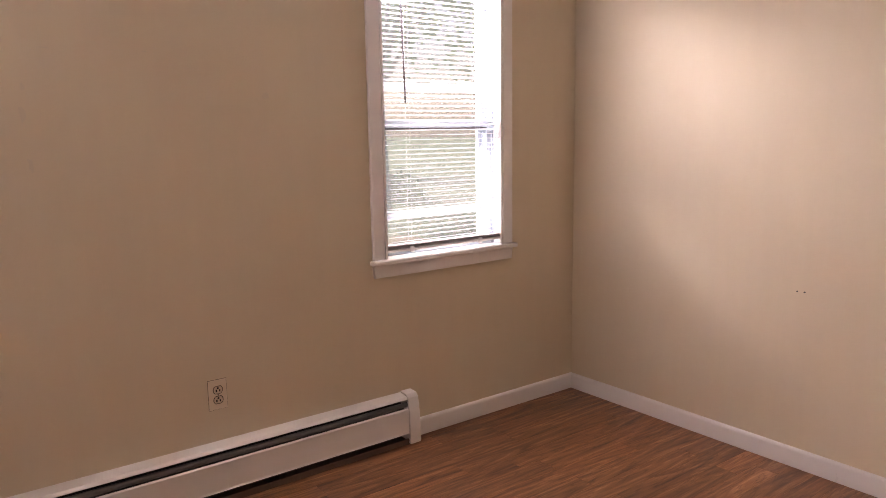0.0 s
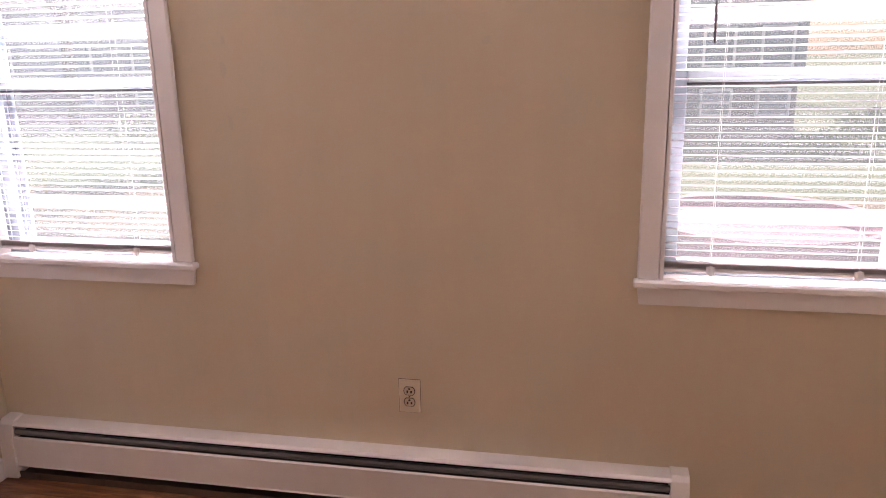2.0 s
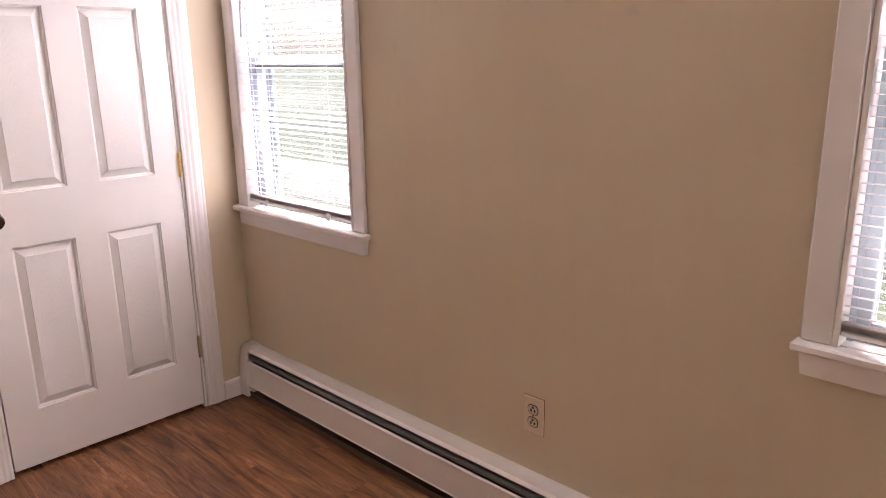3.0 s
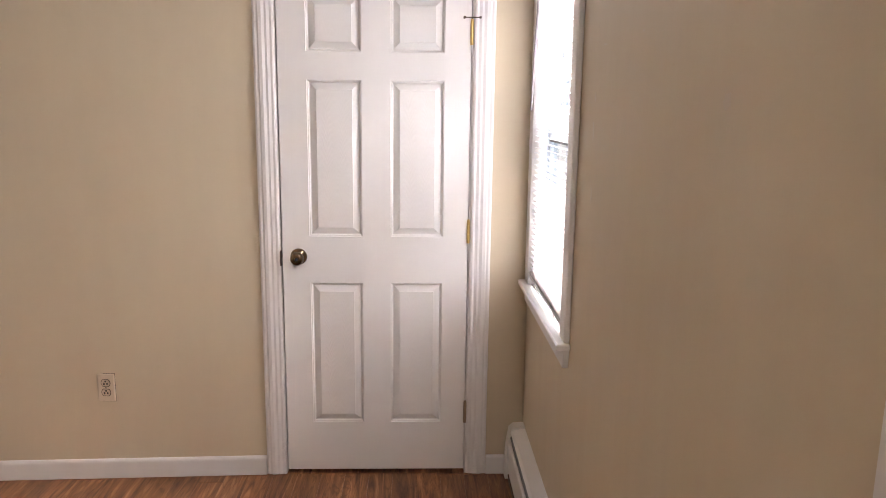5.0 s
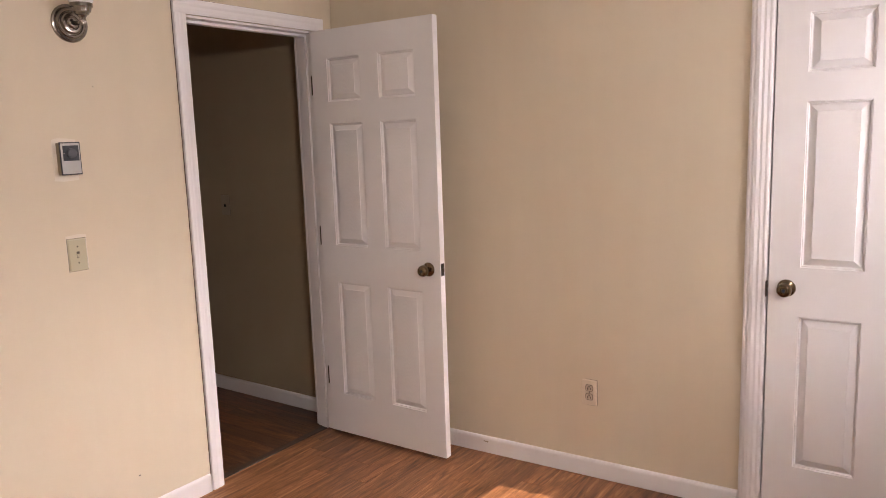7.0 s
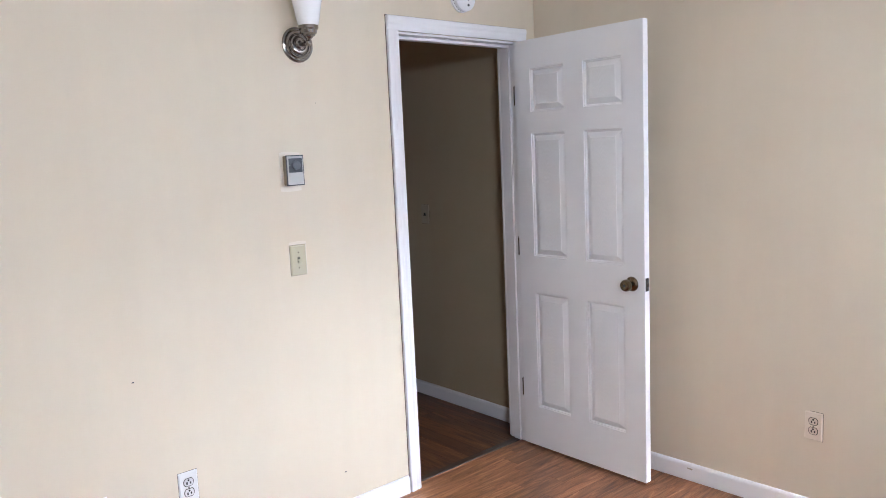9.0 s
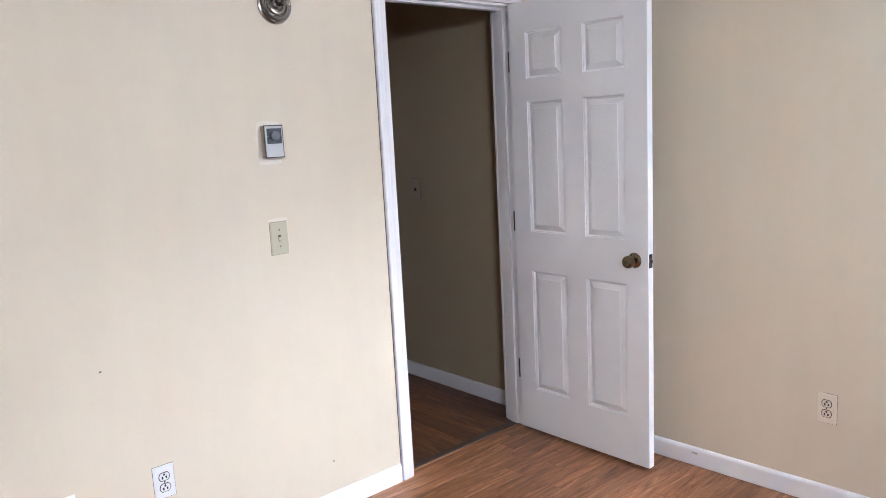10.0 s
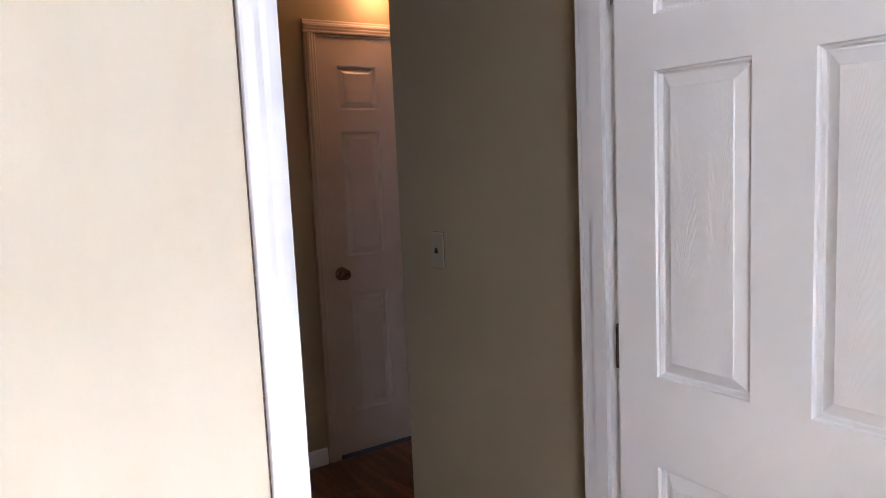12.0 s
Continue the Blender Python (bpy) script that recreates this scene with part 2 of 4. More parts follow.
def haze_mat():
    """Clear sheet with a dim translucent share that lays haze over the outside view."""
    m = bpy.data.materials.new("haze_veil")
    m.use_nodes = True
    nt = m.node_tree
    clear = node(nt, "ShaderNodeBsdfTransparent")
    veil = node(nt, "ShaderNodeBsdfTranslucent", {"Color": (0.058, 0.074, 0.078, 1)})
    mix = node(nt, "ShaderNodeMixShader", {0: 0.58, 1: clear.outputs[0], 2: veil.outputs[0]})
    nt.links.new(mix.outputs[0], nt.nodes["Material Output"].inputs["Surface"])
    return m


M_HAZE = haze_mat()
M_GRASS = material("lawn", (0.12, 0.2, 0.04), 0.9, build=speckled((0.030, 0.075, 0.022), (0.060, 0.110, 0.035), 8.0))
M_DRY = material("dry_ground", (0.40, 0.34, 0.18), 0.9, build=speckled((0.10, 0.088, 0.045), (0.135, 0.115, 0.062), 6.0))
M_LEAF = material("leaves", (0.07, 0.13, 0.03), 0.6, build=speckled((0.06, 0.10, 0.025), (0.13, 0.19, 0.05), 3.0, 0.0))
M_BARK = material("bark", (0.16, 0.11, 0.07), 0.9, build=streaky((0.18, 0.13, 0.09), (0.09, 0.06, 0.04), (1, 1, 0.2)))
M_BRICK = material("pinkish_brick", (0.36, 0.24, 0.21), 0.85, build=speckled((0.17, 0.115, 0.12), (0.22, 0.16, 0.165), 20.0))
M_SIDING = material("pale_siding", (0.62, 0.62, 0.66), 0.6, build=speckled((0.22, 0.22, 0.26), (0.28, 0.28, 0.32), 4.0))
M_ROOF = material("grey_roof", (0.14, 0.13, 0.13), 0.9, build=speckled((0.11, 0.10, 0.10), (0.18, 0.17, 0.16), 30.0))
# neighbours' panes, their colour lifted to hold some sky reflection
M_SKYPANE = material("sky_tinted_pane", (0.22, 0.25, 0.30), 0.1)
M_PINK = material("pink_plastic", (0.36, 0.20, 0.25), 0.4)
M_CYAN = material("cyan_plastic", (0.22, 0.40, 0.45), 0.4)
M_YELLOW = material("yellow_plastic", (0.48, 0.40, 0.18), 0.4)
M_CONC = material("outer_wall", (0.5, 0.48, 0.45), 0.9, build=speckled((0.46, 0.44, 0.41), (0.55, 0.53, 0.5), 15.0))


# ---- mesh helpers ----
def bm_box(bm, lo, hi, bevel=0.0, segs=1):
    sub = bmesh.new()
    bmesh.ops.create_cube(sub, size=1.0)
    for v in sub.verts:
        v.co = Vector([(lo[i] + hi[i]) / 2 + v.co[i] * (hi[i] - lo[i]) for i in range(3)])
    if bevel:
        bmesh.ops.bevel(sub, geom=sub.edges[:], offset=bevel, segments=segs, affect="EDGES", profile=0.5)
    add(bm, sub)


def add(bm, sub, m=None):
    me = bpy.data.meshes.new("tmp")
    sub.to_mesh(me)
    if m is not None:
        me.transform(m)
    bm.from_mesh(me)
    bpy.data.meshes.remove(me)
    sub.free()


def bm_cyl(bm, p0, p1, r0, r1=None, n=20, caps=True):
    r1 = r0 if r1 is None else r1
    p0, p1 = Vector(p0), Vector(p1)
    sub = bmesh.new()
    bmesh.ops.create_cone(sub, cap_ends=caps, segments=n, radius1=r0, radius2=r1, depth=(p1 - p0).length)
    q = (p1 - p0).to_track_quat("Z", "Y").to_matrix().to_4x4()
    add(bm, sub, Matrix.Translation((p0 + p1) / 2) @ q)


def bm_lathe(bm, profile, m, n=32):
    """Turn (radius, height) pairs round the z axis of m."""
    sub = bmesh.new()
    rings = []
    for r, h in profile:
        rings.append([sub.verts.new((r * math.cos(a * math.tau / n), r * math.sin(a * math.tau / n), h)) for a in range(n)] if r > 1e-6 else [sub.verts.new((0, 0, h))])
    for a, b in zip(rings, rings[1:]):
        for i in range(n):
            j = (i + 1) % n
            if len(a) == 1 and len(b) > 1:
                sub.faces.new((a[0], b[j], b[i]))
            elif len(b) == 1 and len(a) > 1:
                sub.faces.new((a[i], a[j], b[0]))
            elif len(a) > 1:
                sub.faces.new((a[i], a[j], b[j], b[i]))
    bmesh.ops.recalc_face_normals(sub, faces=sub.faces[:])
    add(bm, sub, m)


def bm_prism(bm, outline, m, length, bevel=0.0):
    """Sweep a closed outline of (u, v) pairs along w: m takes (u, v, w) to the world."""
    sub = bmesh.new()
    a = [sub.verts.new((u, v, 0)) for u, v in outline]
    b = [sub.verts.new((u, v, length)) for u, v in outline]
    sub.faces.new(a)
    sub.faces.new(b[::-1])
    for i in range(len(a)):
        j = (i + 1) % len(a)
        sub.faces.new((a[i], b[i], b[j], a[j]))
    bmesh.ops.recalc_face_normals(sub, faces=sub.faces[:])
    if m.determinant() < 0:
        bmesh.ops.reverse_faces(sub, faces=sub.faces[:])
    add(bm, sub, m)


def axes(o, u, v, w):
    m = Matrix.Identity(4)
    for i, c in enumerate((u, v, w, o)):
        m.col[i][:3] = c
    return m


def part(name, bm, mat, parent=None, label="", smooth=False, origin=None):
    me = bpy.data.meshes.new(name)
    bm.to_mesh(me)
    bm.free()
    if origin is not None:
        me.transform(Matrix.Translation(-Vector(origin)))
    me.materials.append(mat)
    if smooth:
        me.shade_smooth()
        me.set_sharp_from_angle(angle=radians(35))
    ob = new(name, me)
    if origin is not None:
        ob.location = origin
    if parent:
        ob.parent = parent
        if parent.parent:
            ob.location = Vector(ob.location) - parent.location
        elif origin is None:
            ob.matrix_parent_inverse = Matrix.Identity(4)
    return tagged(ob, label=label)


def thing(name, label, category, group="", kind=""):
    return tagged(new(name), label, category, group, kind)


def boxes(name, mat, blocks, parent=None, label="", bevel=0.0, smooth=False):
    bm = bmesh.new()
    for lo, hi in blocks:
        bm_box(bm, lo, hi, bevel)
    return part(name, bm, mat, parent, label, smooth)


def structure(name, mat, blocks, label, category="wall", bevel=0.0):
    return tagged(boxes(name, mat, blocks, bevel=bevel), label, category, kind="structure")


# ---- plan ----
TX, RY, H = -3.04, -3.455, 2.44
WIN_A, WIN_B = (-2.956, -2.288), (-0.763, -0.086)
SILL, HEAD = 0.825, 2.15
JAMB_R, JAMB_L, DOOR_TOP = -0.21, -0.945, 2.045
CX0, CX1 = -0.975, -0.232
HALL_Y, HALL_END, HALL_X = -0.075, -4.19, -5.17

structure("wall_east", M_WALL, [
    ((0, RY - 0.12, 0), (0.14, WIN_A[0], H)), ((0, WIN_A[1], 0), (0.14, WIN_B[0], H)), ((0, WIN_B[1], 0), (0.14, 0.12, H)),
    ((0, WIN_A[0], 0), (0.14, WIN_A[1], SILL)), ((0, WIN_B[0], 0), (0.14, WIN_B[1], SILL)),
    ((0, WIN_A[0], HEAD), (0.14, WIN_A[1], H)), ((0, WIN_B[0], HEAD), (0.14, WIN_B[1], H))],
    "satin cream painted plaster wall with two window openings")


def KINK_Y(x):
    """The wall west of the closet door runs slightly out of square."""
    return min(0.0, (x - (CX0 - 0.055)) * 0.0392)


wall_n = bmesh.new()
for lo, hi in (((CX1, 0, 0), (-0.002, 0.12, H)), ((CX0 - 0.055, 0, 0), (CX0, 0.12, H)), ((CX0, 0, DOOR_TOP), (CX1, 0.12, H))):
    bm_box(wall_n, lo, hi)
bm_prism(wall_n, [(TX + 0.002, KINK_Y(TX)), (CX0 - 0.055, 0), (CX0 - 0.055, 0.12), (TX + 0.002, 0.12)], Matrix.Identity(4), H)
tagged(part("wall_north", wall_n, M_WALL),
       "satin cream painted plaster wall round the closed closet door", "wall", kind="structure")
structure("wall_west", M_WALL, [((TX - 0.12, JAMB_R + 0.009, 0), (TX, -0.002, H)), ((TX - 0.12, RY, 0), (TX, JAMB_L - 0.009, H)), ((TX - 0.12, JAMB_L - 0.009, DOOR_TOP), (TX, JAMB_R + 0.009, H))],
          "brightly lit cream painted plaster wall beside the open door")
structure("wall_south", M_WALL, [((TX - 0.12, RY - 0.12, 0), (-0.002, RY, H))], "plain cream painted plaster wall")
structure("ceiling", M_CEIL, [((HALL_X - 0.1, RY - 0.12, H), (0.14, 1.4, H + 0.12))], "flat white painted ceiling", "ceiling")
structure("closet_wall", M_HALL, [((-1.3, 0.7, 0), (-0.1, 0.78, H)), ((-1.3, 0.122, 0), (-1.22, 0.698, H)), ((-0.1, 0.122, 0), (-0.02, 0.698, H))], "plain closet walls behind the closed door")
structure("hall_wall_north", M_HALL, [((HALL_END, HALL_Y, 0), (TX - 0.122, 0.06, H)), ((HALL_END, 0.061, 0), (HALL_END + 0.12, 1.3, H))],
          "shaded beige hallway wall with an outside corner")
# unseen wall, set far back so that less light bounces into the hall
structure("hall_wall_south", M_HALL, [((HALL_X, -3.1, 0), (TX - 0.122, -3.0, H))], "plain beige unseen hallway wall")
structure("hall_wall_end", M_HALL, [((HALL_X - 0.1, 1.3, 0), (HALL_END + 0.12, 1.4, H))], "plain beige unseen hallway wall")
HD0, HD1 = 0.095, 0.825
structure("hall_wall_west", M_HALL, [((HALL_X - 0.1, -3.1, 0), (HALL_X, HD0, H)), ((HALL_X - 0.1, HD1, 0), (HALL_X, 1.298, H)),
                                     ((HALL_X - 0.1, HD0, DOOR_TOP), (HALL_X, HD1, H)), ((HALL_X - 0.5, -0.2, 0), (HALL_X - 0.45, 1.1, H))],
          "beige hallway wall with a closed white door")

# ---- trim ----
BASE = [(0, 0.003), (0.013, 0.003), (0.013, 0.065), (0.0125, 0.072), (0.0105, 0.078), (0.007, 0.082), (0.003, 0.0835), (0, 0.0835)]
trim_count = 0


def baseboard(p0, p1, out):
    """A length of baseboard from p0 to p1 that stands out from the wall along out."""
    p0, p1, out = Vector(p0), Vector(p1), Vector(out)
    bm = bmesh.new()
    w = (p1 - p0).normalized()
    bm_prism(bm, BASE, axes(p0 + out * 0.0005, out, Vector((0, 0, 1)), w), (p1 - p0).length)
    return tagged(part("baseboard", bm, M_TRIM), "white painted wooden baseboard along the wall foot", "baseboard", kind="structure")


E_ = (-1, 0, 0)
baseboard((0, RY, 0), (0, -2.412, 0), E_)
baseboard((-0.013, RY, 0), (TX + 0.013, RY, 0), (0, 1, 0))
baseboard((TX + 0.013, KINK_Y(TX + 0.013), 0), (CX0 - 0.080, KINK_Y(CX0 - 0.080), 0), (-0.0392, -1, 0))
baseboard((CX1 + 0.080, 0, 0), (-0.07, 0, 0), (0, -1, 0))
baseboard((TX, RY + 0.013, 0), (TX, JAMB_L - 0.068, 0), (1, 0, 0))
baseboard((HALL_END, HALL_Y, 0), (TX - 0.14, HALL_Y, 0), (0, -1, 0))
baseboard((HALL_END, HALL_Y - 0.013, 0), (HALL_END, 1.3, 0), E_)
baseboard((HALL_X, -3.0, 0), (HALL_X, HD0 - 0.072, 0), (1, 0, 0))

CASING = [(0, 0), (0.060, 0), (0.060, 0.011), (0.054, 0.014), (0.048, 0.0135), (0.043, 0.0168), (0.034, 0.0178), (0.026, 0.0145), (0.020, 0.0155), (0.012, 0.0118), (0.006, 0.0130), (0, 0.010)]
WIDE = [(u * 1.30, v) for u, v in CASING]
SOFT = [(0, 0), (0.060, 0), (0.060, 0.013), (0.056, 0.016), (0.040, 0.0165), (0.030, 0.0138), (0.020, 0.0142), (0.008, 0.0118), (0, 0.009)]
PLAIN = [(0, 0), (0.070, 0), (0.070, 0.014), (0.066, 0.018), (0.004, 0.018), (0, 0.014)]


def casing(name, o, along, out, span, top, parent, outline, z0=0.005, label="", mat=M_TRIM):
    """Two uprights and a head round an opening: o is the foot of one side, along runs to the other."""
    o, along, out, up = Vector(o), Vector(along), Vector(out), Vector((0, 0, 1))
    width = max(u for u, v in outline)
    for start, side in ((o, -along), (o + along * span, along)):
        bm = bmesh.new()
        bm_prism(bm, outline, axes(start + up * z0 + out * 0.0005, side, out, up), top - z0)
        part(name, bm, mat, parent, label)
    bm = bmesh.new()
    bm_prism(bm, outline, axes(o - along * width + up * top + out * 0.0005, up, out, along), span + 2 * width)
    part(name, bm, mat, parent, label)


# ---- floor ----
structure("subfloor", M_UNDER, [((HALL_X - 0.4, RY - 0.1, -0.15), (0.1, 1.38, -0.009))], "dark underlay beneath the planks", "floor")

# ---- doors ----
PANELS = [(0.098, 0.302, 0.207, 0.794), (0.412, 0.618, 0.207, 0.794), (0.098, 0.302, 0.980, 1.577), (0.412, 0.618, 0.980, 1.577),
          (0.098, 0.302, 1.680, 1.884), (0.412, 0.618, 1.680, 1.884)]
LEAF_W, LEAF_H, LEAF_T = 0.724, 2.018, 0.035


def door_meshes():
    """Leaf with six openings, and the raised panels, in the leaf's own axes: x from the hinge, z up, y 0 to the thickness."""
    leaf = bmesh.new()
    xs = [0, 0.098, 0.302, 0.412, 0.618, LEAF_W]
    zs = [0, 0.207, 0.794, 0.980, 1.577, 1.680, 1.884, LEAF_H]
    for y, flip in ((0.0, False), (LEAF_T, True)):
        for i in range(5):
            for k in range(7):
                if i in (1, 3) and k in (1, 3, 5):
                    continue
                q = [(xs[i], y, zs[k]), (xs[i + 1], y, zs[k]), (xs[i + 1], y, zs[k + 1]), (xs[i], y, zs[k + 1])]
                leaf.faces.new([leaf.verts.new(c) for c in (q[::-1] if flip else q)])
    a, b = 0.0, LEAF_T
    for q in ([(0, a, 0), (0, a, LEAF_H), (0, b, LEAF_H), (0, b, 0)], [(LEAF_W, a, 0), (LEAF_W, b, 0), (LEAF_W, b, LEAF_H), (LEAF_W, a, LEAF_H)],
              [(0, a, 0), (0, b, 0), (LEAF_W, b, 0), (LEAF_W, a, 0)], [(0, a, LEAF_H), (LEAF_W, a, LEAF_H), (LEAF_W, b, LEAF_H), (0, b, LEAF_H)]):
        leaf.faces.new([leaf.verts.new(c) for c in q])
    bmesh.ops.remove_doubles(leaf, verts=leaf.verts[:], dist=1e-5)
    panels = []
    for x0, x1, z0, z1 in PANELS:
        bm = bmesh.new()
        for side in (0, 1):
            rings = []
            for off, d in ((0, 0), (0.002, 0.0050), (0.005, 0.0062), (0.008, 0.0148), (0.011, 0.0155), (0.0335, 0.0030), (0.0352, 0.0008)):
                y = d if side == 0 else LEAF_T - d
                rings.append([bm.verts.new(c) for c in ((x0 + off, y, z0 + off), (x1 - off, y, z0 + off), (x1 - off, y, z1 - off), (x0 + off, y, z1 - off))])
            for r, s in zip(rings, rings[1:]):
                for i in range(4):
                    j = (i + 1) % 4
                    f = (r[i], r[j], s[j], s[i])
                    bm.faces.new(f if side == 0 else f[::-1])
            bm.faces.new(rings[-1] if side == 0 else rings[-1][::-1])
        panels.append(bm)
    return leaf, panels


def knob(parent, x, z, m, privacy=False, both=True):
    """Round door knob with rose and neck on the leaf's faces."""
    for y, d in ((0.0, -1), (LEAF_T, 1)) if both else ((0.0, -1),):
        bm = bmesh.new()
        prof = [(0, 0), (0.031, 0), (0.0325, 0.003), (0.030, 0.007), (0.020, 0.011), (0.0125, 0.014), (0.0115, 0.026), (0.015, 0.030), (0.023, 0.034), (0.0265, 0.042),
                (0.0265, 0.050), (0.023, 0.058), (0.015, 0.0625), (0.011, 0.0622), (0.010, 0.060), (0, 0.060)]
        bm_lathe(bm, prof, m @ Matrix.Translation((x, y, z)) @ Matrix.Rotation(radians(90 if d < 0 else -90), 4, "X"))
        k = part("door_knob", bm, M_NICKEL, parent, "round antique nickel door knob", True)
        bm = bmesh.new()
        bm_cyl(bm, m @ Vector((x, y + d * 0.0602, z)), m @ Vector((x, y + d * 0.0612, z)), 0.0065, n=16)
        part("knob_button", bm, M_CHAR if privacy else M_OLD, parent)


def door_leaf(parent, m, skin=M_DOOR, field=M_PANEL):
    """A six-panel moulded leaf with its hardware at the pose m."""
    leaf, panels = door_meshes()
    ob = part("leaf", leaf, skin, parent, "white six-panel moulded door leaf")
    ob.data.transform(m)
    for bm in panels:
        p = part("panel", bm, field, ob, "")
        p.data.transform(m)
    knob(parent, LEAF_W - 0.063, 0.900, m, True)
    bm = bmesh.new()
    bm_box(bm, (LEAF_W - 0.001, 0.006, 0.871), (LEAF_W + 0.0015, LEAF_T - 0.006, 0.929), 0.0004)
    lp = part("latch_plate", bm, M_DARKMETAL, parent, "dark metal latch plate on the door edge")
    lp.data.transform(m)
    bm = bmesh.new()
    bm_prism(bm, [(0, 0), (0.011, 0.003), (0.011, 0.006), (0, 0.013)], axes((LEAF_W, 0.011, 0.892), (1, 0, 0), (0, 1, 0), (0, 0, 1)), 0.016)
    lb = part("latch_bolt", bm, M_OLD, parent)
    lb.data.transform(m)
    return ob


def hinge(parent, x, y, z, mat, plate, pin=False):
    bm = bmesh.new()
    for k in range(5):
        bm_cyl(bm, (x, y, z - 0.044 + k * 0.0178), (x, y, z - 0.044 + k * 0.0178 + 0.017), 0.0062, n=12)
    bm_lathe(bm, [(0.0, 0.006), (0.004, 0.005), (0.0055, 0.0), (0.0, 0.0)], Matrix.Translation((x, y, z + 0.045)), 12)
    for lo, hi in plate:
        bm_box(bm, (x + lo[0], y + lo[1], z - 0.044), (x + hi[0], y + hi[1], z + 0.044))
    part("hinge", bm, mat, parent, "", True)


# closed closet door in the north wall
door_c = thing("door_1", "closed white six-panel closet door with a round nickel knob", "door", kind="structure")
boxes("frame", M_TRIM, [((CX0 + 0.0, 0.001, 0), (CX0 + 0.0012, 0.119, DOOR_TOP)), ((CX1 - 0.009, 0.001, 0), (CX1, 0.119, DOOR_TOP)),
                        ((CX0 + 0.0012, 0.001, DOOR_TOP - 0.004), (CX1 - 0.009, 0.119, DOOR_TOP))], door_c)
casing("casing", (CX0, 0, 0), (1, 0, 0), (0, -1, 0), CX1 - CX0, DOOR_TOP, door_c, WIDE, label="white fluted door casing")
# stops coloured near black so the gap round the leaf looks unlit
boxes("door_stop", M_GAPSHADE, [((CX0 + 0.0014, 0.0375, 0), (CX0 + 0.013, 0.070, DOOR_TOP - 0.018)), ((CX1 - 0.021, 0.0375, 0), (CX1 - 0.0095, 0.070, DOOR_TOP - 0.018)),
                            ((CX0 + 0.0014, 0.0375, DOOR_TOP - 0.017), (CX1 - 0.0095, 0.070, DOOR_TOP - 0.0045))], door_c)
door_leaf(door_c, axes((CX1 - 0.012, 0.001, 0.020), (-1, 0, 0), (0, 1, 0), (0, 0, 1)), field=M_PANEL_FINE)
for z, mt in ((0.272, M_RUST), (1.022, M_BRASS), (1.775, M_BRASS)):
    hinge(door_c, CX1 - 0.0105, -0.004, z, mt, [((-0.005, 0.002), (0.005, 0.004))])
bm = bmesh.new()
bm_cyl(bm, (CX1 - 0.040, -0.022, 1.828), (CX1 + 0.018, -0.022, 1.828), 0.0022, n=8)
bm_cyl(bm, (CX1 - 0.0105, -0.022, 1.828), (CX1 - 0.0105, -0.004, 1.826), 0.003, n=8)
bm_cyl(bm, (CX1 - 0.040, -0.024, 1.828), (CX1 - 0.040, -0.008, 1.828), 0.005, n=10)
bm_cyl(bm, (CX1 + 0.018, -0.024, 1.828), (CX1 + 0.018, -0.019, 1.828), 0.005, n=10)
part("hinge_pin_stop", bm, M_OLD, door_c, "small hinge pin door stop", True)
boxes("strike_plate", M_OLD, [((CX0 + 0.0005, -0.0215, 0.885), (CX0 + 0.005, -0.0005, 0.945))], door_c, bevel=0.001)

# open door in the west wall
door_o = thing("door_2", "open white six-panel bedroom door swung into the room against the wall corner", "door", kind="structure")
boxes("frame", M_TRIM, [((TX - 0.119, JAMB_R - 0.0, 0), (TX - 0.001, JAMB_R + 0.008, DOOR_TOP - 0.002)), ((TX - 0.119, JAMB_L - 0.008, 0), (TX - 0.001, JAMB_L, DOOR_TOP - 0.002)),
                        ((TX - 0.119, JAMB_L, DOOR_TOP - 0.012), (TX - 0.001, JAMB_R, DOOR_TOP - 0.002)),
                        ((TX - 0.082, JAMB_R - 0.013, 0), (TX - 0.045, JAMB_R - 0.001, DOOR_TOP - 0.012)), ((TX - 0.082, JAMB_L + 0.001, 0), (TX - 0.045, JAMB_L + 0.013, DOOR_TOP - 0.012)),
                        ((TX - 0.082, JAMB_L + 0.013, DOOR_TOP - 0.025), (TX - 0.045, JAMB_R - 0.013, DOOR_TOP - 0.013))], door_o)
casing("casing", (TX, JAMB_L, 0), (0, 1, 0), (1, 0, 0), JAMB_R - JAMB_L, DOOR_TOP, door_o, SOFT, label="white fluted door casing")
casing("casing", (TX - 0.12, JAMB_L, 0), (0, 1, 0), (-1, 0, 0), JAMB_R - JAMB_L, DOOR_TOP, door_o, CASING, label="white fluted door casing")
o_y, c_y, cw = JAMB_L - 0.0612, JAMB_R + 0.0612, DOOR_TOP + 0.0612
# thin dark brown strips along the casing's outer edge and the hinge jamb
boxes("paint_seam", M_PAN, [((TX + 0.0002, o_y - 0.0015, 0.004), (TX + 0.0035, o_y, cw)), ((TX + 0.0002, o_y - 0.0015, cw), (TX + 0.0035, c_y, cw + 0.0018)),
                             ((TX - 0.0008, JAMB_R - 0.0020, 0.004), (TX + 0.0172, JAMB_R - 0.0004, DOOR_TOP - 0.014))], door_o)
LEAF_TURN = 0.3
door_leaf(door_o, Matrix.Translation((TX + 0.015, JAMB_R - 0.036, 0.019)) @ Matrix.Rotation(radians(LEAF_TURN), 4, "Z"))
for z in (0.31, 1.04, 1.78):
    hinge(door_o, TX + 0.009, JAMB_R - 0.030, z, M_OLD, [((-0.004, -0.004), (0.006, 0.004))])

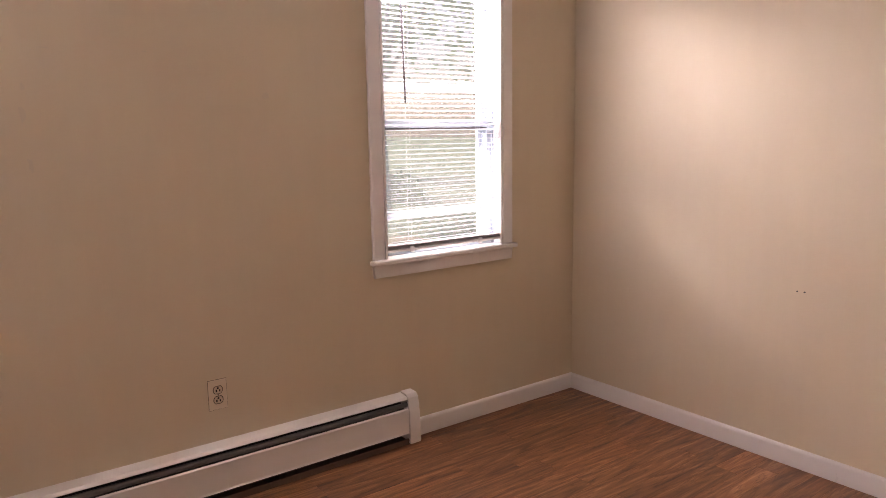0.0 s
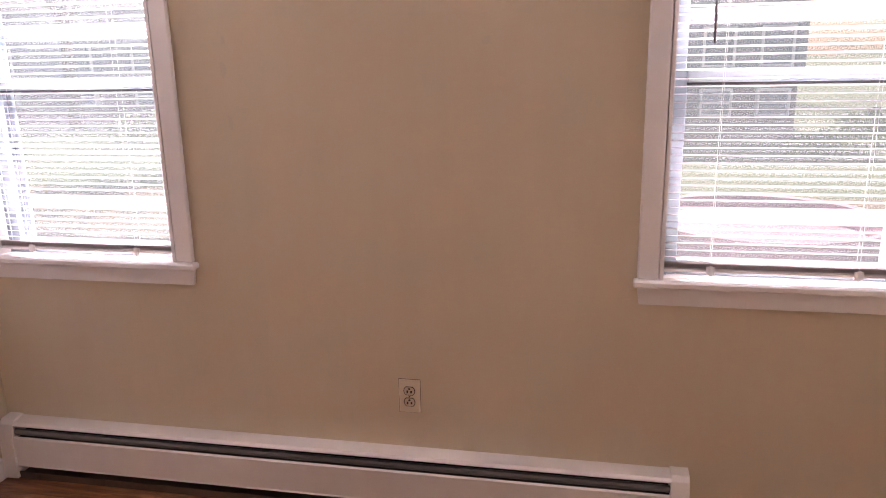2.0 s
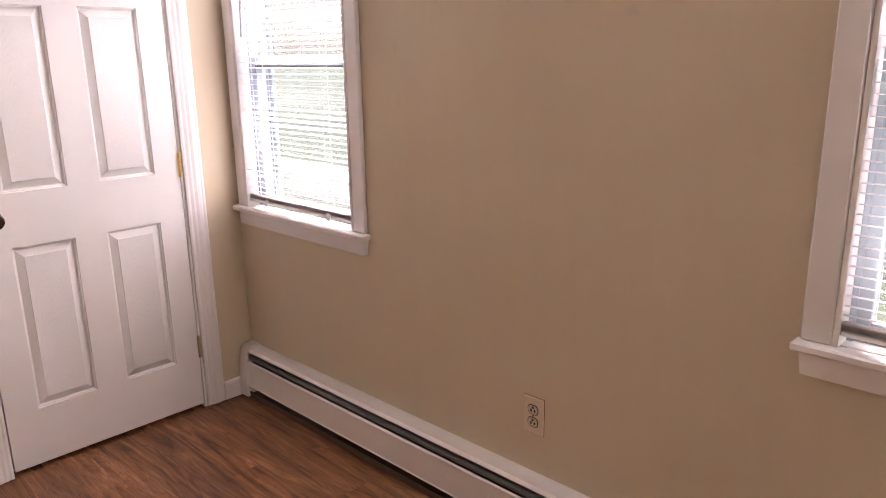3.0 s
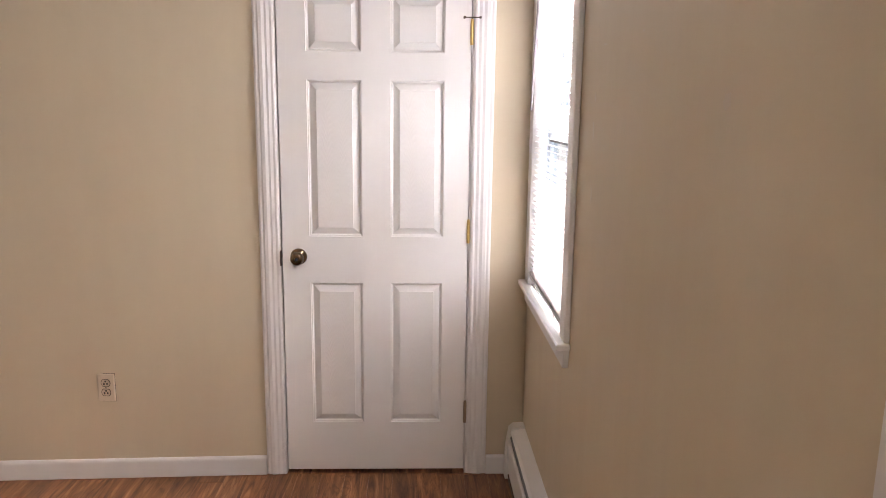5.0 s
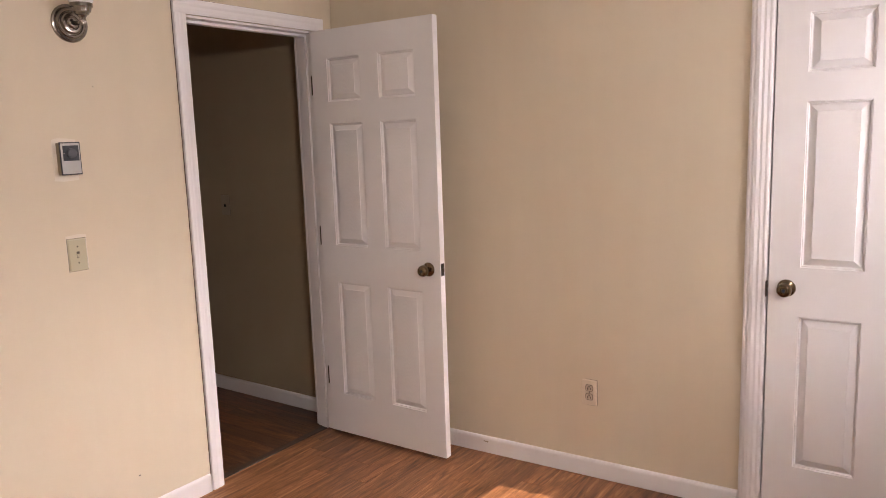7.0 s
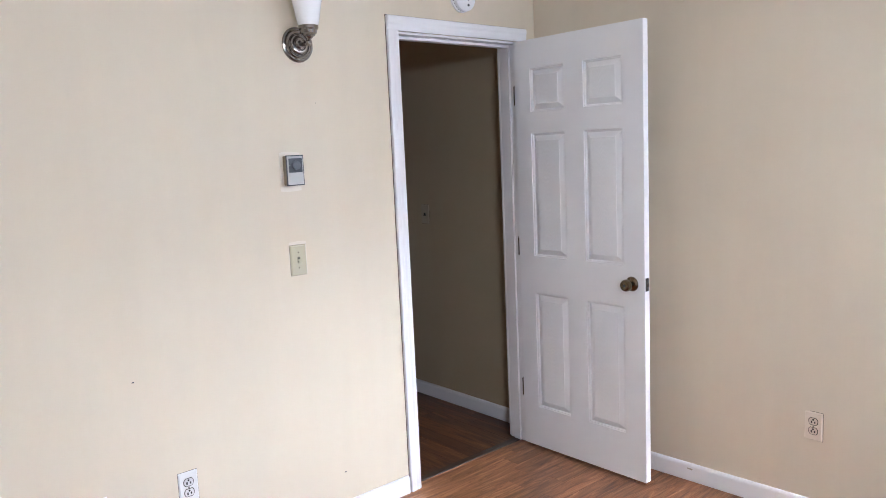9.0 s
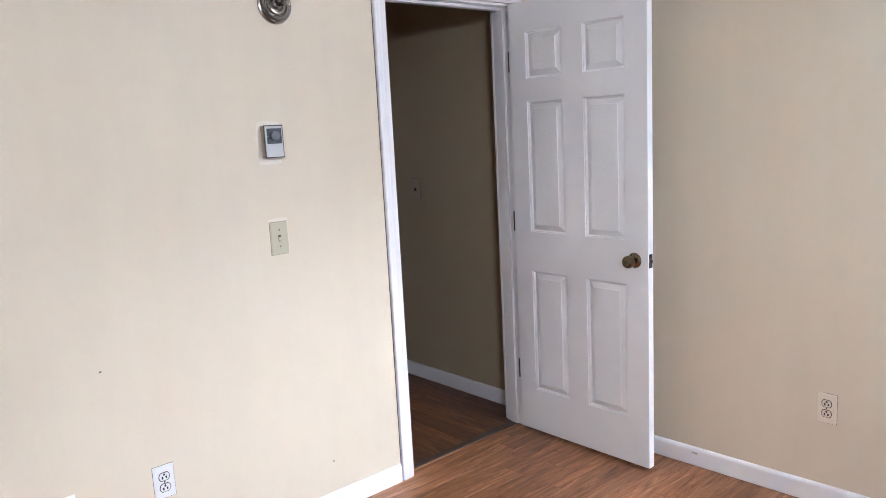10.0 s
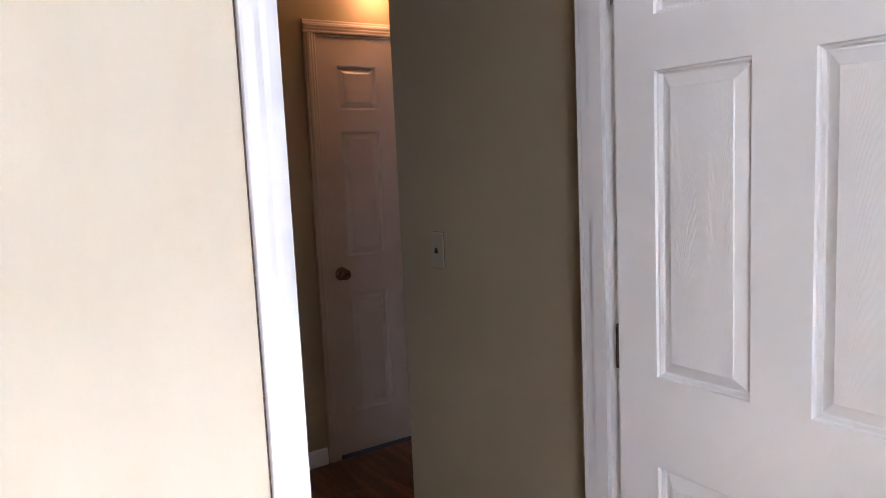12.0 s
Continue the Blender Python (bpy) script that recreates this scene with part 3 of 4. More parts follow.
# hallway door
door_h = thing("door_3", "closed white six-panel hallway door, its paint darkened for the hall shade", "door", kind="structure")
boxes("frame", M_TRIM, [((HALL_X - 0.099, HD0 - 0.0, 0), (HALL_X - 0.001, HD0 + 0.003, DOOR_TOP - 0.002)), ((HALL_X - 0.099, HD1 - 0.003, 0), (HALL_X - 0.001, HD1, DOOR_TOP - 0.002)),
                        ((HALL_X - 0.08, HD0 + 0.003, DOOR_TOP - 0.01), (HALL_X - 0.001, HD1 - 0.003, DOOR_TOP - 0.002))], door_h)
casing("casing", (HALL_X, HD0, 0), (0, 1, 0), (1, 0, 0), HD1 - HD0, DOOR_TOP, door_h, CASING, label="white fluted door casing, its paint darkened for the hall shade", mat=M_HALLDOOR)
door_leaf(door_h, axes((HALL_X - 0.004, HD1 - 0.004, 0.020), (0, -1, 0), (-1, 0, 0), (0, 0, 1)), M_HALLDOOR, M_HALLDOOR)

tagged(boxes("threshold", M_STRIP, [((TX - 0.085, JAMB_L + 0.002, -0.004), (TX - 0.045, JAMB_R - 0.002, 0.004))], bevel=0.003),
       "low grey-brown floor transition strip in the doorway", "threshold", kind="structure")


# ---- windows ----
def make_window(name, y0, y1, label):
    """Double-hung window with storm frame, inner casing, stool and apron, for an opening from y0 to y1."""
    win = thing(name, label, "window", kind="structure")
    for lo, hi in (((-0.018, y0 - 0.061, SILL + 0.012), (-0.0005, y0 - 0.001, HEAD)), ((-0.018, y1 + 0.001, SILL + 0.012), (-0.0005, y1 + 0.061, HEAD)),
                   ((-0.018, y0 - 0.061, HEAD + 0.001), (-0.0005, y1 + 0.061, HEAD + 0.071))):
        boxes("casing", M_TRIM, [(lo, hi)], win, bevel=0.004, smooth=True)
    boxes("window_sill", M_TRIM, [((-0.042, y0 - 0.074, SILL - 0.008), (0.0, y1 + 0.072, SILL + 0.012)), ((0.0005, y0 + 0.001, SILL - 0.0), (0.139, y1 - 0.001, SILL + 0.012))],
          win, "white painted window stool", bevel=0.004)
    bm = bmesh.new()
    bm_prism(bm, [(y0 - 0.061, 0), (y1 + 0.061, 0), (y1 + 0.053, -0.055), (y0 - 0.053, -0.055)], axes((-0.017, 0, SILL - 0.009), (0, 1, 0), (0, 0, 1), (1, 0, 0)), 0.0165)
    part("apron", bm, M_TRIM, win, "white painted window apron")
    boxes("jamb", M_TRIM, [((-0.0165, y0 + 0.001, SILL + 0.013), (0.139, y0 + 0.012, HEAD - 0.001)), ((-0.0165, y1 - 0.012, SILL + 0.013), (0.139, y1 - 0.001, HEAD - 0.001)),
                           ((0.0005, y0 + 0.013, HEAD - 0.012), (0.139, y1 - 0.013, HEAD - 0.001))], win)
    # tracks at the sides
    for s, y in ((1, y0 + 0.013), (-1, y1 - 0.013)):
        for x, w in ((0.036, 0.012), (0.080, 0.010), (0.112, 0.012)):
            a, b = sorted((y, y + s * w))
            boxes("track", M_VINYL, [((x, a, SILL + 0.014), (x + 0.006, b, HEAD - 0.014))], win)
    a, b = y0 + 0.014, y1 - 0.014
    mid = 1.415

    def sash(nm, x0, x1, z0, z1, st, bot, top):
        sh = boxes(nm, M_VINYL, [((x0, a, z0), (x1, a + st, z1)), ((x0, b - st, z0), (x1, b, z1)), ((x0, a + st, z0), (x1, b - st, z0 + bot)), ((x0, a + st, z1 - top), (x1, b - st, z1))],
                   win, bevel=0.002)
        pane = boxes("pane", M_GLASS, [(((x0 + x1) / 2 - 0.002, a + st - 0.004, z0 + bot - 0.004), ((x0 + x1) / 2 + 0.002, b - st + 0.004, z1 - top + 0.004))], sh)
        pane.visible_shadow = False
        return sh

    sash("lower_sash", 0.044, 0.072, SILL + 0.014, mid + 0.012, 0.038, 0.045, 0.036)
    sash("upper_sash", 0.082, 0.106, mid - 0.030, HEAD - 0.014, 0.038, 0.034, 0.040)
    boxes("seal", M_SEAL, [((0.040, a + 0.036, mid - 0.031), (0.0435, b - 0.036, mid - 0.0245))], win)
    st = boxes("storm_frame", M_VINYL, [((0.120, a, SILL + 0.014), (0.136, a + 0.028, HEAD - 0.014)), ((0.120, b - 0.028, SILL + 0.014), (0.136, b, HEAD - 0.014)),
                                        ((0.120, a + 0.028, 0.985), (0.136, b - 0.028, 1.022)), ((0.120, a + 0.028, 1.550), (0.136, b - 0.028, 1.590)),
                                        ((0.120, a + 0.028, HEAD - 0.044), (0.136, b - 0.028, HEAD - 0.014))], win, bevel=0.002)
    # sheet added across the opening to paint haze over the view
    bm = bmesh.new()
    bm.faces.new([bm.verts.new(c) for c in ((0.1385, a, SILL + 0.014), (0.1385, b, SILL + 0.014), (0.1385, b, HEAD - 0.014), (0.1385, a, HEAD - 0.014))])
    part("insect_screen", bm, M_HAZE, win, "thin sheet added to haze the view outside").visible_shadow = False
    boxes("outer_sill", M_OUTSILL, [((0.1395, y0 - 0.05, SILL - 0.05), (0.20, y1 + 0.05, SILL - 0.01))], win)
    return win


make_window("window_1", *WIN_A, "white double-hung window with storm frame behind a mini blind")
make_window("window_2", *WIN_B, "white double-hung window with storm frame next to the wall corner")

# ---- ground and distance ----
GZ = -0.75
bm = bmesh.new()
S = 40
grid = [[bm.verts.new((0.14 + (i / S) ** 2.2 * 400, -150 + 300 * j / S, GZ + 0.02 * math.sin(i * 1.7 + j))) for j in range(S + 1)] for i in range(S + 1)]
for i in range(S):
    for j in range(S):
        bm.faces.new((grid[i][j], grid[i + 1][j], grid[i + 1][j + 1], grid[i][j + 1]))
tagged(part("ground", bm, M_GRASS), "sunny green lawn outside the windows", "ground", kind="structure")
tagged(boxes("path", M_DRY, [((6.2, -9.0, GZ - 0.05), (9.8, 9.0, GZ + 0.035))], bevel=0.02), "dry yellowish ground strip beside the lawn", "path", kind="structure")
structure("foundation", M_CONC, [((0.141, RY - 3, GZ - 0.2), (0.16, 3.0, -0.01))], "outer foundation wall of the house")


# ---- outside ----
def tree(x, y, height, spread, trunk, seed, leaves=1500):
    rng = random.Random(seed)
    t = thing("tree", "broad green leafy tree standing on the lawn", "tree", "trees on the lawn")
    t.location = (x, y, GZ)
    bm = bmesh.new()
    bm_cyl(bm, (0, 0, -0.1), (0.1, 0.05, height * 0.45), trunk, trunk * 0.6, 12)
    tips = []
    for k in range(9):
        a, r = k * 2.4 + rng.random(), spread * rng.uniform(0.35, 0.8)
        p = Vector((0.1, 0.05, height * rng.uniform(0.28, 0.45)))
        q = Vector((r * math.cos(a), r * math.sin(a), height * rng.uniform(0.5, 0.92)))
        bm_cyl(bm, p, q, trunk * 0.35, trunk * 0.08, 6)
        tips.append(q)
    part("trunk", bm, M_BARK, t)
    verts, faces = [], []
    for k in range(leaves):
        c = rng.choice(tips) + Vector([rng.gauss(0, spread * 0.24) for _ in range(3)])
        c.z = max(c.z, height * 0.25)
        u = Vector([rng.gauss(0, 1) for _ in range(3)]).normalized()
        v = u.orthogonal().normalized()
        s = rng.uniform(0.10, 0.24)
        n = len(verts)
        verts += [c - u * s, c + v * s * 0.6, c + u * s, c - v * s * 0.6]
        faces.append((n, n + 1, n + 2, n + 3))
    me = bpy.data.meshes.new("crown")
    me.from_pydata(verts, [], faces)
    me.materials.append(M_LEAF)
    new("crown", me).parent = t
    return t


for spec in ((14.5, -11.5, 8.5, 3.0, 0.22, 3), (22, -11.5, 10, 4.0, 0.28, 4), (14, 6.5, 9.0, 3.4, 0.25, 5), (21, 15.5, 10, 3.8, 0.25, 6), (28, 5.5, 11, 4.2, 0.3, 7),
             (16, -20, 10, 4.4, 0.3, 8), (30, -20, 12, 5, 0.3, 9), (38, -10, 14, 6, 0.35, 10), (38, 4, 14, 6, 0.35, 11), (34, 26, 12, 5, 0.3, 12)):
    tree(*spec)


def bush(x, y, r, seed):
    rng = random.Random(seed)
    verts, faces = [], []
    for k in range(500):
        d = Vector([rng.gauss(0, 1) for _ in range(3)]).normalized() * r * rng.uniform(0.5, 1.0)
        c = Vector((d.x, d.y * 1.2, abs(d.z) * 0.9))
        u = Vector([rng.gauss(0, 1) for _ in range(3)]).normalized()
        v = u.orthogonal().normalized()
        s = rng.uniform(0.05, 0.12)
        n = len(verts)
        verts += [c - u * s, c + v * s * 0.6, c + u * s, c - v * s * 0.6]
        faces.append((n, n + 1, n + 2, n + 3))
    me = bpy.data.meshes.new("bush")
    me.from_pydata(verts, [], faces)
    me.materials.append(M_LEAF)
    ob = tagged(new("bush", me), "low rounded yellow-green bush on the lawn", "bush", "bushes on the lawn")
    ob.location = (x, y, GZ)


for spec in ((15.0, -6.9, 0.6, 21), (16.8, -8.6, 1.0, 22), (13, 3.0, 0.7, 23), (17, 10.0, 1.3, 24), (17, -13.4, 1.0, 25)):
    bush(*spec)

def make_house(x, y0, y1, mid, eave, cols, label):
    house = thing("house", label, "house", "neighbouring houses")
    boxes("brick_wall", M_BRICK, [((x, y0, GZ - 0.1), (x + 7, y1, mid))], house)
    boxes("siding_wall", M_SIDING, [((x - 0.15, y0 - 0.1, mid), (x + 7.1, y1 + 0.1, eave))], house)
    n = int((eave - mid) / 0.2)
    for k in range(n):
        boxes("siding_board", M_SIDING, [((x - 0.175, y0 - 0.1, mid + 0.01 + k * 0.2), (x - 0.152, y1 + 0.1, mid + 0.195 + k * 0.2))], house)
    bm = bmesh.new()
    bm_prism(bm, [(x - 0.6, eave), (x + 7.6, eave), (x + 3.5, eave + 2.2)], axes((0, y0 - 0.4, 0), (1, 0, 0), (0, 0, 1), (0, 1, 0)), y1 - y0 + 0.8)
    part("roof", bm, M_ROOF, house)
    for y in cols:
        for z, h in ((mid + 0.85, 0.5), (mid - 0.55, 0.35)):
            w = boxes("window", M_TRIM, [((x - 0.26, y - 0.40, z - h), (x - 0.01, y - 0.34, z + h)), ((x - 0.26, y + 0.34, z - h), (x - 0.01, y + 0.40, z + h)),
                                         ((x - 0.26, y - 0.34, z + h - 0.06), (x - 0.01, y + 0.34, z + h)), ((x - 0.26, y - 0.34, z - h), (x - 0.01, y + 0.34, z - h + 0.06)),
                                         ((x - 0.26, y - 0.34, z - 0.03), (x - 0.01, y + 0.34, z + 0.03))], house)
            boxes("pane", M_SKYPANE, [((x - 0.20, y - 0.34, z - h + 0.06), (x - 0.18, y + 0.34, z - 0.03)), ((x - 0.20, y - 0.34, z + 0.03), (x - 0.18, y + 0.34, z + h - 0.06))], w)
    return house


make_house(18.5, -7.3, 1.0, 0.75, 3.3, (-6.7, -5.3, -3.3, -0.8), "neighbouring house with pinkish brick below and pale siding above")
make_house(24.0, 13.0, 22.5, 0.8, 3.4, (14.5, 17.0, 20.5), "pale sided house with a brick foot beyond the trees")

bm = bmesh.new()
bm_lathe(bm, [(0, 0.06), (1.25, 0.06), (1.32, 0.30), (1.42, 0.31), (1.45, 0.0), (0, 0.0)], Matrix.Translation((7.0, -4.1, GZ + 0.03)), 36)
tagged(part("paddling_pool", bm, M_PINK, None, "", True), "round pink plastic paddling pool on dry ground", "paddling pool")
bm = bmesh.new()
bm_lathe(bm, [(0, 0), (0.16, 0), (0.21, 0.36), (0.225, 0.37), (0.225, 0.39), (0.195, 0.38), (0.15, 0.02), (0, 0.02)], Matrix.Translation((7.6, -2.55, GZ + 0.035)), 24)
tagged(part("bucket", bm, M_CYAN, None, "", True), "cyan plastic bucket standing on dry ground", "bucket")
tagged(boxes("toy_box", M_YELLOW, [((8.3, -3.2, GZ + 0.034), (8.8, -2.2, GZ + 0.28)), ((8.28, -3.22, GZ + 0.281), (8.82, -2.18, GZ + 0.33))], bevel=0.02), "low yellow plastic toy box on dry ground", "box")


# ---- heater ----
HY_L, HY_R = -0.012, -2.408
heater = thing("baseboard_heater", "long white enamel baseboard heater with dark slot under the windows", "heater")
bm = bmesh.new()
bm_prism(bm, [(-0.0005, 0.228), (-0.050, 0.220), (-0.060, 0.211), (-0.058, 0.208), (-0.049, 0.215), (-0.0005, 0.223)], axes((0, HY_R + 0.02, 0), (1, 0, 0), (0, 0, 1), (0, 1, 0)), HY_L - HY_R - 0.04)
part("top_cover", bm, M_HEAT, heater, "white enamel top cover")
# inner parts coloured black and dark brown to hold the heater's inner shade
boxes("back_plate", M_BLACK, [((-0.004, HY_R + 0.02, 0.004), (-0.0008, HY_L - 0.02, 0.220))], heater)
bm = bmesh.new()
bm_prism(bm, [(-0.066, 0.165), (-0.066, 0.060), (-0.069, 0.056), (-0.067, 0.054), (-0.063, 0.059), (-0.063, 0.161), (-0.056, 0.167), (-0.060, 0.170)], axes((0, HY_R + 0.03, 0), (1, 0, 0), (0, 0, 1), (0, 1, 0)), HY_L - HY_R - 0.06)
part("front_panel", bm, M_HEAT, heater, "white enamel front panel")
bm = bmesh.new()
bm_prism(bm, [(-0.060, 0.187), (-0.057, 0.194), (-0.050, 0.196), (-0.034, 0.188), (-0.038, 0.176), (-0.057, 0.175)], axes((0, HY_R + 0.03, 0), (1, 0, 0), (0, 0, 1), (0, 1, 0)), HY_L - HY_R - 0.06)
part("damper", bm, M_DAMPER, heater, "dark grey damper blade")
bm = bmesh.new()
bm_cyl(bm, (-0.032, HY_R + 0.03, 0.10), (-0.032, HY_L - 0.03, 0.10), 0.011, n=12)
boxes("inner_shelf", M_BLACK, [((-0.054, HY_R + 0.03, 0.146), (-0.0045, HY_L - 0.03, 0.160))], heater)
boxes("bottom_pan", M_PAN, [((-0.064, HY_R + 0.03, 0.003), (-0.0045, HY_L - 0.03, 0.020)), ((-0.066, HY_R + 0.03, 0.020), (-0.060, HY_L - 0.03, 0.030))], heater, "bottom pan, dark brown in colour for the shade there")
part("pipe", bm, M_OLD, heater)
fin = bmesh.new()
bm_box(fin, (-0.052, -0.0004, 0.065), (-0.012, 0.0004, 0.135))
for k in range(90):
    bm_box(fin, (-0.052, -k * 0.024 - 0.0004, 0.065), (-0.012, -k * 0.024 + 0.0004, 0.135))
f = part("fins", fin, M_OLD, heater)
f.data.transform(Matrix.Translation((0, HY_L - 0.12, 0)))
tagged(f, kind="stuff")
CAP = [(-0.0008, 0.234), (-0.046, 0.231), (-0.062, 0.216), (-0.0725, 0.150), (-0.079, 0.035), (-0.078, 0.008), (-0.0008, 0.008)]
for y in (HY_R, HY_L - 0.055):
    bm = bmesh.new()
    bm_prism(bm, CAP, axes((0, y, 0), (1, 0, 0), (0, 0, 1), (0, 1, 0)), 0.055)
    bmesh.ops.bevel(bm, geom=bm.edges[:], offset=0.0012, segments=1, affect="EDGES")
    part("end_cap", bm, M_HEAT, heater, "white enamel end cap", True)

# ---- blinds ----
SLAT_L, SLAT_W, PITCH = 0.642, 0.025, 0.0208


def slat_mesh():
    bm = bmesh.new()
    rows = []
    for i in range(6):
        s = i / 5 - 0.5
        rows.append([bm.verts.new((s * SLAT_W, y, 0.0022 * (1 - 4 * s * s))) for y in (-SLAT_L / 2, SLAT_L / 2)])
    for a, b in zip(rows, rows[1:]):
        bm.faces.new((a[0], b[0], b[1], a[1]))
    me = bpy.data.meshes.new("slat")
    bm.to_mesh(me)
    bm.free()
    me.materials.append(M_SLAT)
    me.shade_smooth()
    return me


SLAT = slat_mesh()
STACKED = SLAT.copy()
STACKED.name = "stacked_slat"
STACKED.materials[0] = M_STACK


def slat_tilt(z, opened):
    """Degrees by which a slat's room-side edge stands above its window-side edge; the upper ones hang the other way where the blind is open."""
    if opened and z > 1.62:
        return -28.0 * min(1.0, (z - 1.62) / 0.06) * (1.0 if z < 1.93 else 0.0)
    if opened and 1.17 < z < 1.24:
        return -14.0
    return 7.0 + 3.0 * math.sin(z * 9.0)


def make_blind(y0, y1, seed, opened, label):
    rng = random.Random(seed)
    X, yc = 0.002, (y0 + y1) / 2
    bl = thing("mini_blind", label, "window blind", "mini blinds on the windows")
    boxes("headrail", M_WHITEP, [((X + 0.004, y0 + 0.014, HEAD - 0.040), (X + 0.028, y1 - 0.014, HEAD - 0.0135))], bl, bevel=0.001)
    z = 0.9025
    while z < 2.005:
        s = new("slat", SLAT)
        s.parent = bl
        s.location = (X, yc, z)
        s.rotation_euler = (radians(rng.gauss(0, 0.12)), radians(slat_tilt(z, opened) + rng.gauss(0, 1.2)), 0)
        z += PITCH
    for k in range(5):
        s = new("slat", STACKED)
        s.parent = bl
        s.location = (X + rng.gauss(0, 0.0006), yc + rng.gauss(0, 0.0008), 0.8740 + k * 0.0034)
        s.rotation_euler = (0, radians(rng.gauss(0, 0.8)), 0)
    boxes("bottom_rail", M_WHITEP, [((X - 0.0125, yc - SLAT_L / 2, 0.8610), (X + 0.0125, yc + SLAT_L / 2, 0.8705))], bl, bevel=0.002)
    for s in (-1, 1):
        bm = bmesh.new()
        bm_cyl(bm, (X - 0.005, yc + s * (SLAT_L / 2 - 0.0005), 0.8655), (X - 0.005, yc + s * (SLAT_L / 2 + 0.001), 0.8655), 0.005, n=10)
        part("rail_end", bm, M_CHAR, bl)
    for f in (0.21, 0.79):
        yy = y0 + f * (y1 - y0)
        for dx in (-0.0135, 0.0135):
            bm = bmesh.new()
            bm_cyl(bm, (X + dx, yy, 0.865), (X + dx, yy, HEAD - 0.04), 0.0005, n=5)
            part("cord", bm, M_CORD, bl)
        boxes("cord_clip", M_WHITEP, [((X - 0.0165, yy - 0.012, 0.856), (X - 0.0128, yy + 0.012, 0.880)), ((X - 0.0185, yy - 0.005, 0.853), (X - 0.0166, yy + 0.005, 0.883))], bl, bevel=0.001)
    boxes("label_tab", M_WHITEP, [((X - 0.0145, yc - 0.022, 0.8625), (X - 0.0128, yc + 0.022, 0.8690))], bl)
    wy = y1 - 0.100
    bm = bmesh.new()
    bm_cyl(bm, (-0.040, wy - 0.003, 1.494), (-0.022, wy, 1.99), 0.0042, n=6)
    bm_cyl(bm, (-0.022, wy, 1.988), (0.006, wy, HEAD - 0.030), 0.0018, n=6)
    part("tilt_wand", bm, M_WAND, bl, "thin grey plastic tilt wand")
    return bl


make_blind(*WIN_A, 31, False, "half-open white mini blind hanging in the window by the plain wall")
make_blind(*WIN_B, 32, True, "half-open white mini blind in the window beside the closet door")


# ---- plates and fixtures ----
def frame_on(origin, out):
    """Axes of a fitting on a wall: x to its right as one faces it, y up, z out of the wall."""
    out = Vector(out)
    up = Vector((0, 0, 1))
    return axes(origin, up.cross(out), up, out)


def local(name, bm, mat, m, parent, label="", smooth=False):
    ob = part(name, bm, mat, parent, label, smooth)
    ob.data.transform(m)
    return ob


def plate_mesh(w, h, d=0.006):
    bm = bmesh.new()
    bm_prism(bm, [(-w / 2, 0.0005), (w / 2, 0.0005), (w / 2, d * 0.4), (w / 2 - 0.004, d), (-w / 2 + 0.004, d), (-w / 2, d * 0.4)], axes((0, -h / 2 + 0.004, 0), (1, 0, 0), (0, 0, 1), (0, 1, 0)), h - 0.008)
    bm_prism(bm, [(-w / 2, 0.0005), (w / 2, 0.0005), (w / 2, d * 0.4), (-w / 2, d * 0.4)], axes((0, -h / 2, 0), (1, 0, 0), (0, 0, 1), (0, 1, 0)), h)
    return bm


def plate_shadow(m, o, w, h):
    """Dark sheet a little wider than a cover plate, added as its shadow line."""
    bm = bmesh.new()
    bm_box(bm, (-w / 2, -h / 2, 0.0001), (w / 2, h / 2, 0.0012))
    local("backing", bm, M_SEAM, m, o)


def outlet(origin, out, mat, label, inner=M_RECEP):
    m = frame_on(origin, out)
    o = thing("wall_outlet", label, "wall outlet", "duplex wall outlets")
    plate_shadow(m, o, 0.0722, 0.1172)
    local("cover_plate", plate_mesh(0.070, 0.115), mat, m, o)
    for s in (-1, 1):
        bm = bmesh.new()
        ring = []
        for k in range(28):
            a = k / 28 * math.tau
            ring.append((0.0172 * math.cos(a), max(-0.0135, min(0.0135, 0.0172 * math.sin(a))) + s * 0.0195))
        bm_prism(bm, ring, axes((0, 0, 0.0055), (1, 0, 0), (0, 1, 0), (0, 0, 1)), 0.0022)
        r = local("receptacle", bm, inner, m, o)
        # black blocks in place of holes, coloured for the shade inside them
        bm = bmesh.new()
        for x, h in ((-0.0064, 0.0098), (0.0064, 0.0082)):
            bm_box(bm, (x - 0.0026, s * 0.0195 - 0.0030 - h / 2, 0.0074), (x + 0.0026, s * 0.0195 - 0.0030 + h / 2, 0.0080))
        bm_cyl(bm, (0, s * 0.0195 + 0.0070, 0.0074), (0, s * 0.0195 + 0.0070, 0.0080), 0.0038, n=10)
        local("slots", bm, M_BLACK, m, r)
        bm = bmesh.new()
        for k in range(28):
            a, b = k / 28 * math.tau, (k + 1) / 28 * math.tau
            p = [(0.0176 * math.cos(t), max(-0.0139, min(0.0139, 0.0176 * math.sin(t))) + s * 0.0195) for t in (a, b)]
            bm_cyl(bm, (*p[0], 0.0063), (*p[1], 0.0072), 0.0017, n=4)
        local("seam", bm, M_SEAM, m, r)
    bm = bmesh.new()
    bm_cyl(bm, (0, 0, 0.005), (0, 0, 0.0072), 0.0028, n=12)
    local("screw", bm, M_OLD, m, o)


outlet((0, -1.533, 0.410), (-1, 0, 0), M_IVORY, "ivory duplex wall outlet above the baseboard heater")
outlet((-1.675, KINK_Y(-1.675), 0.389), (-0.0392, -0.99923, 0), M_IVORY, "ivory duplex wall outlet between the two white doors")
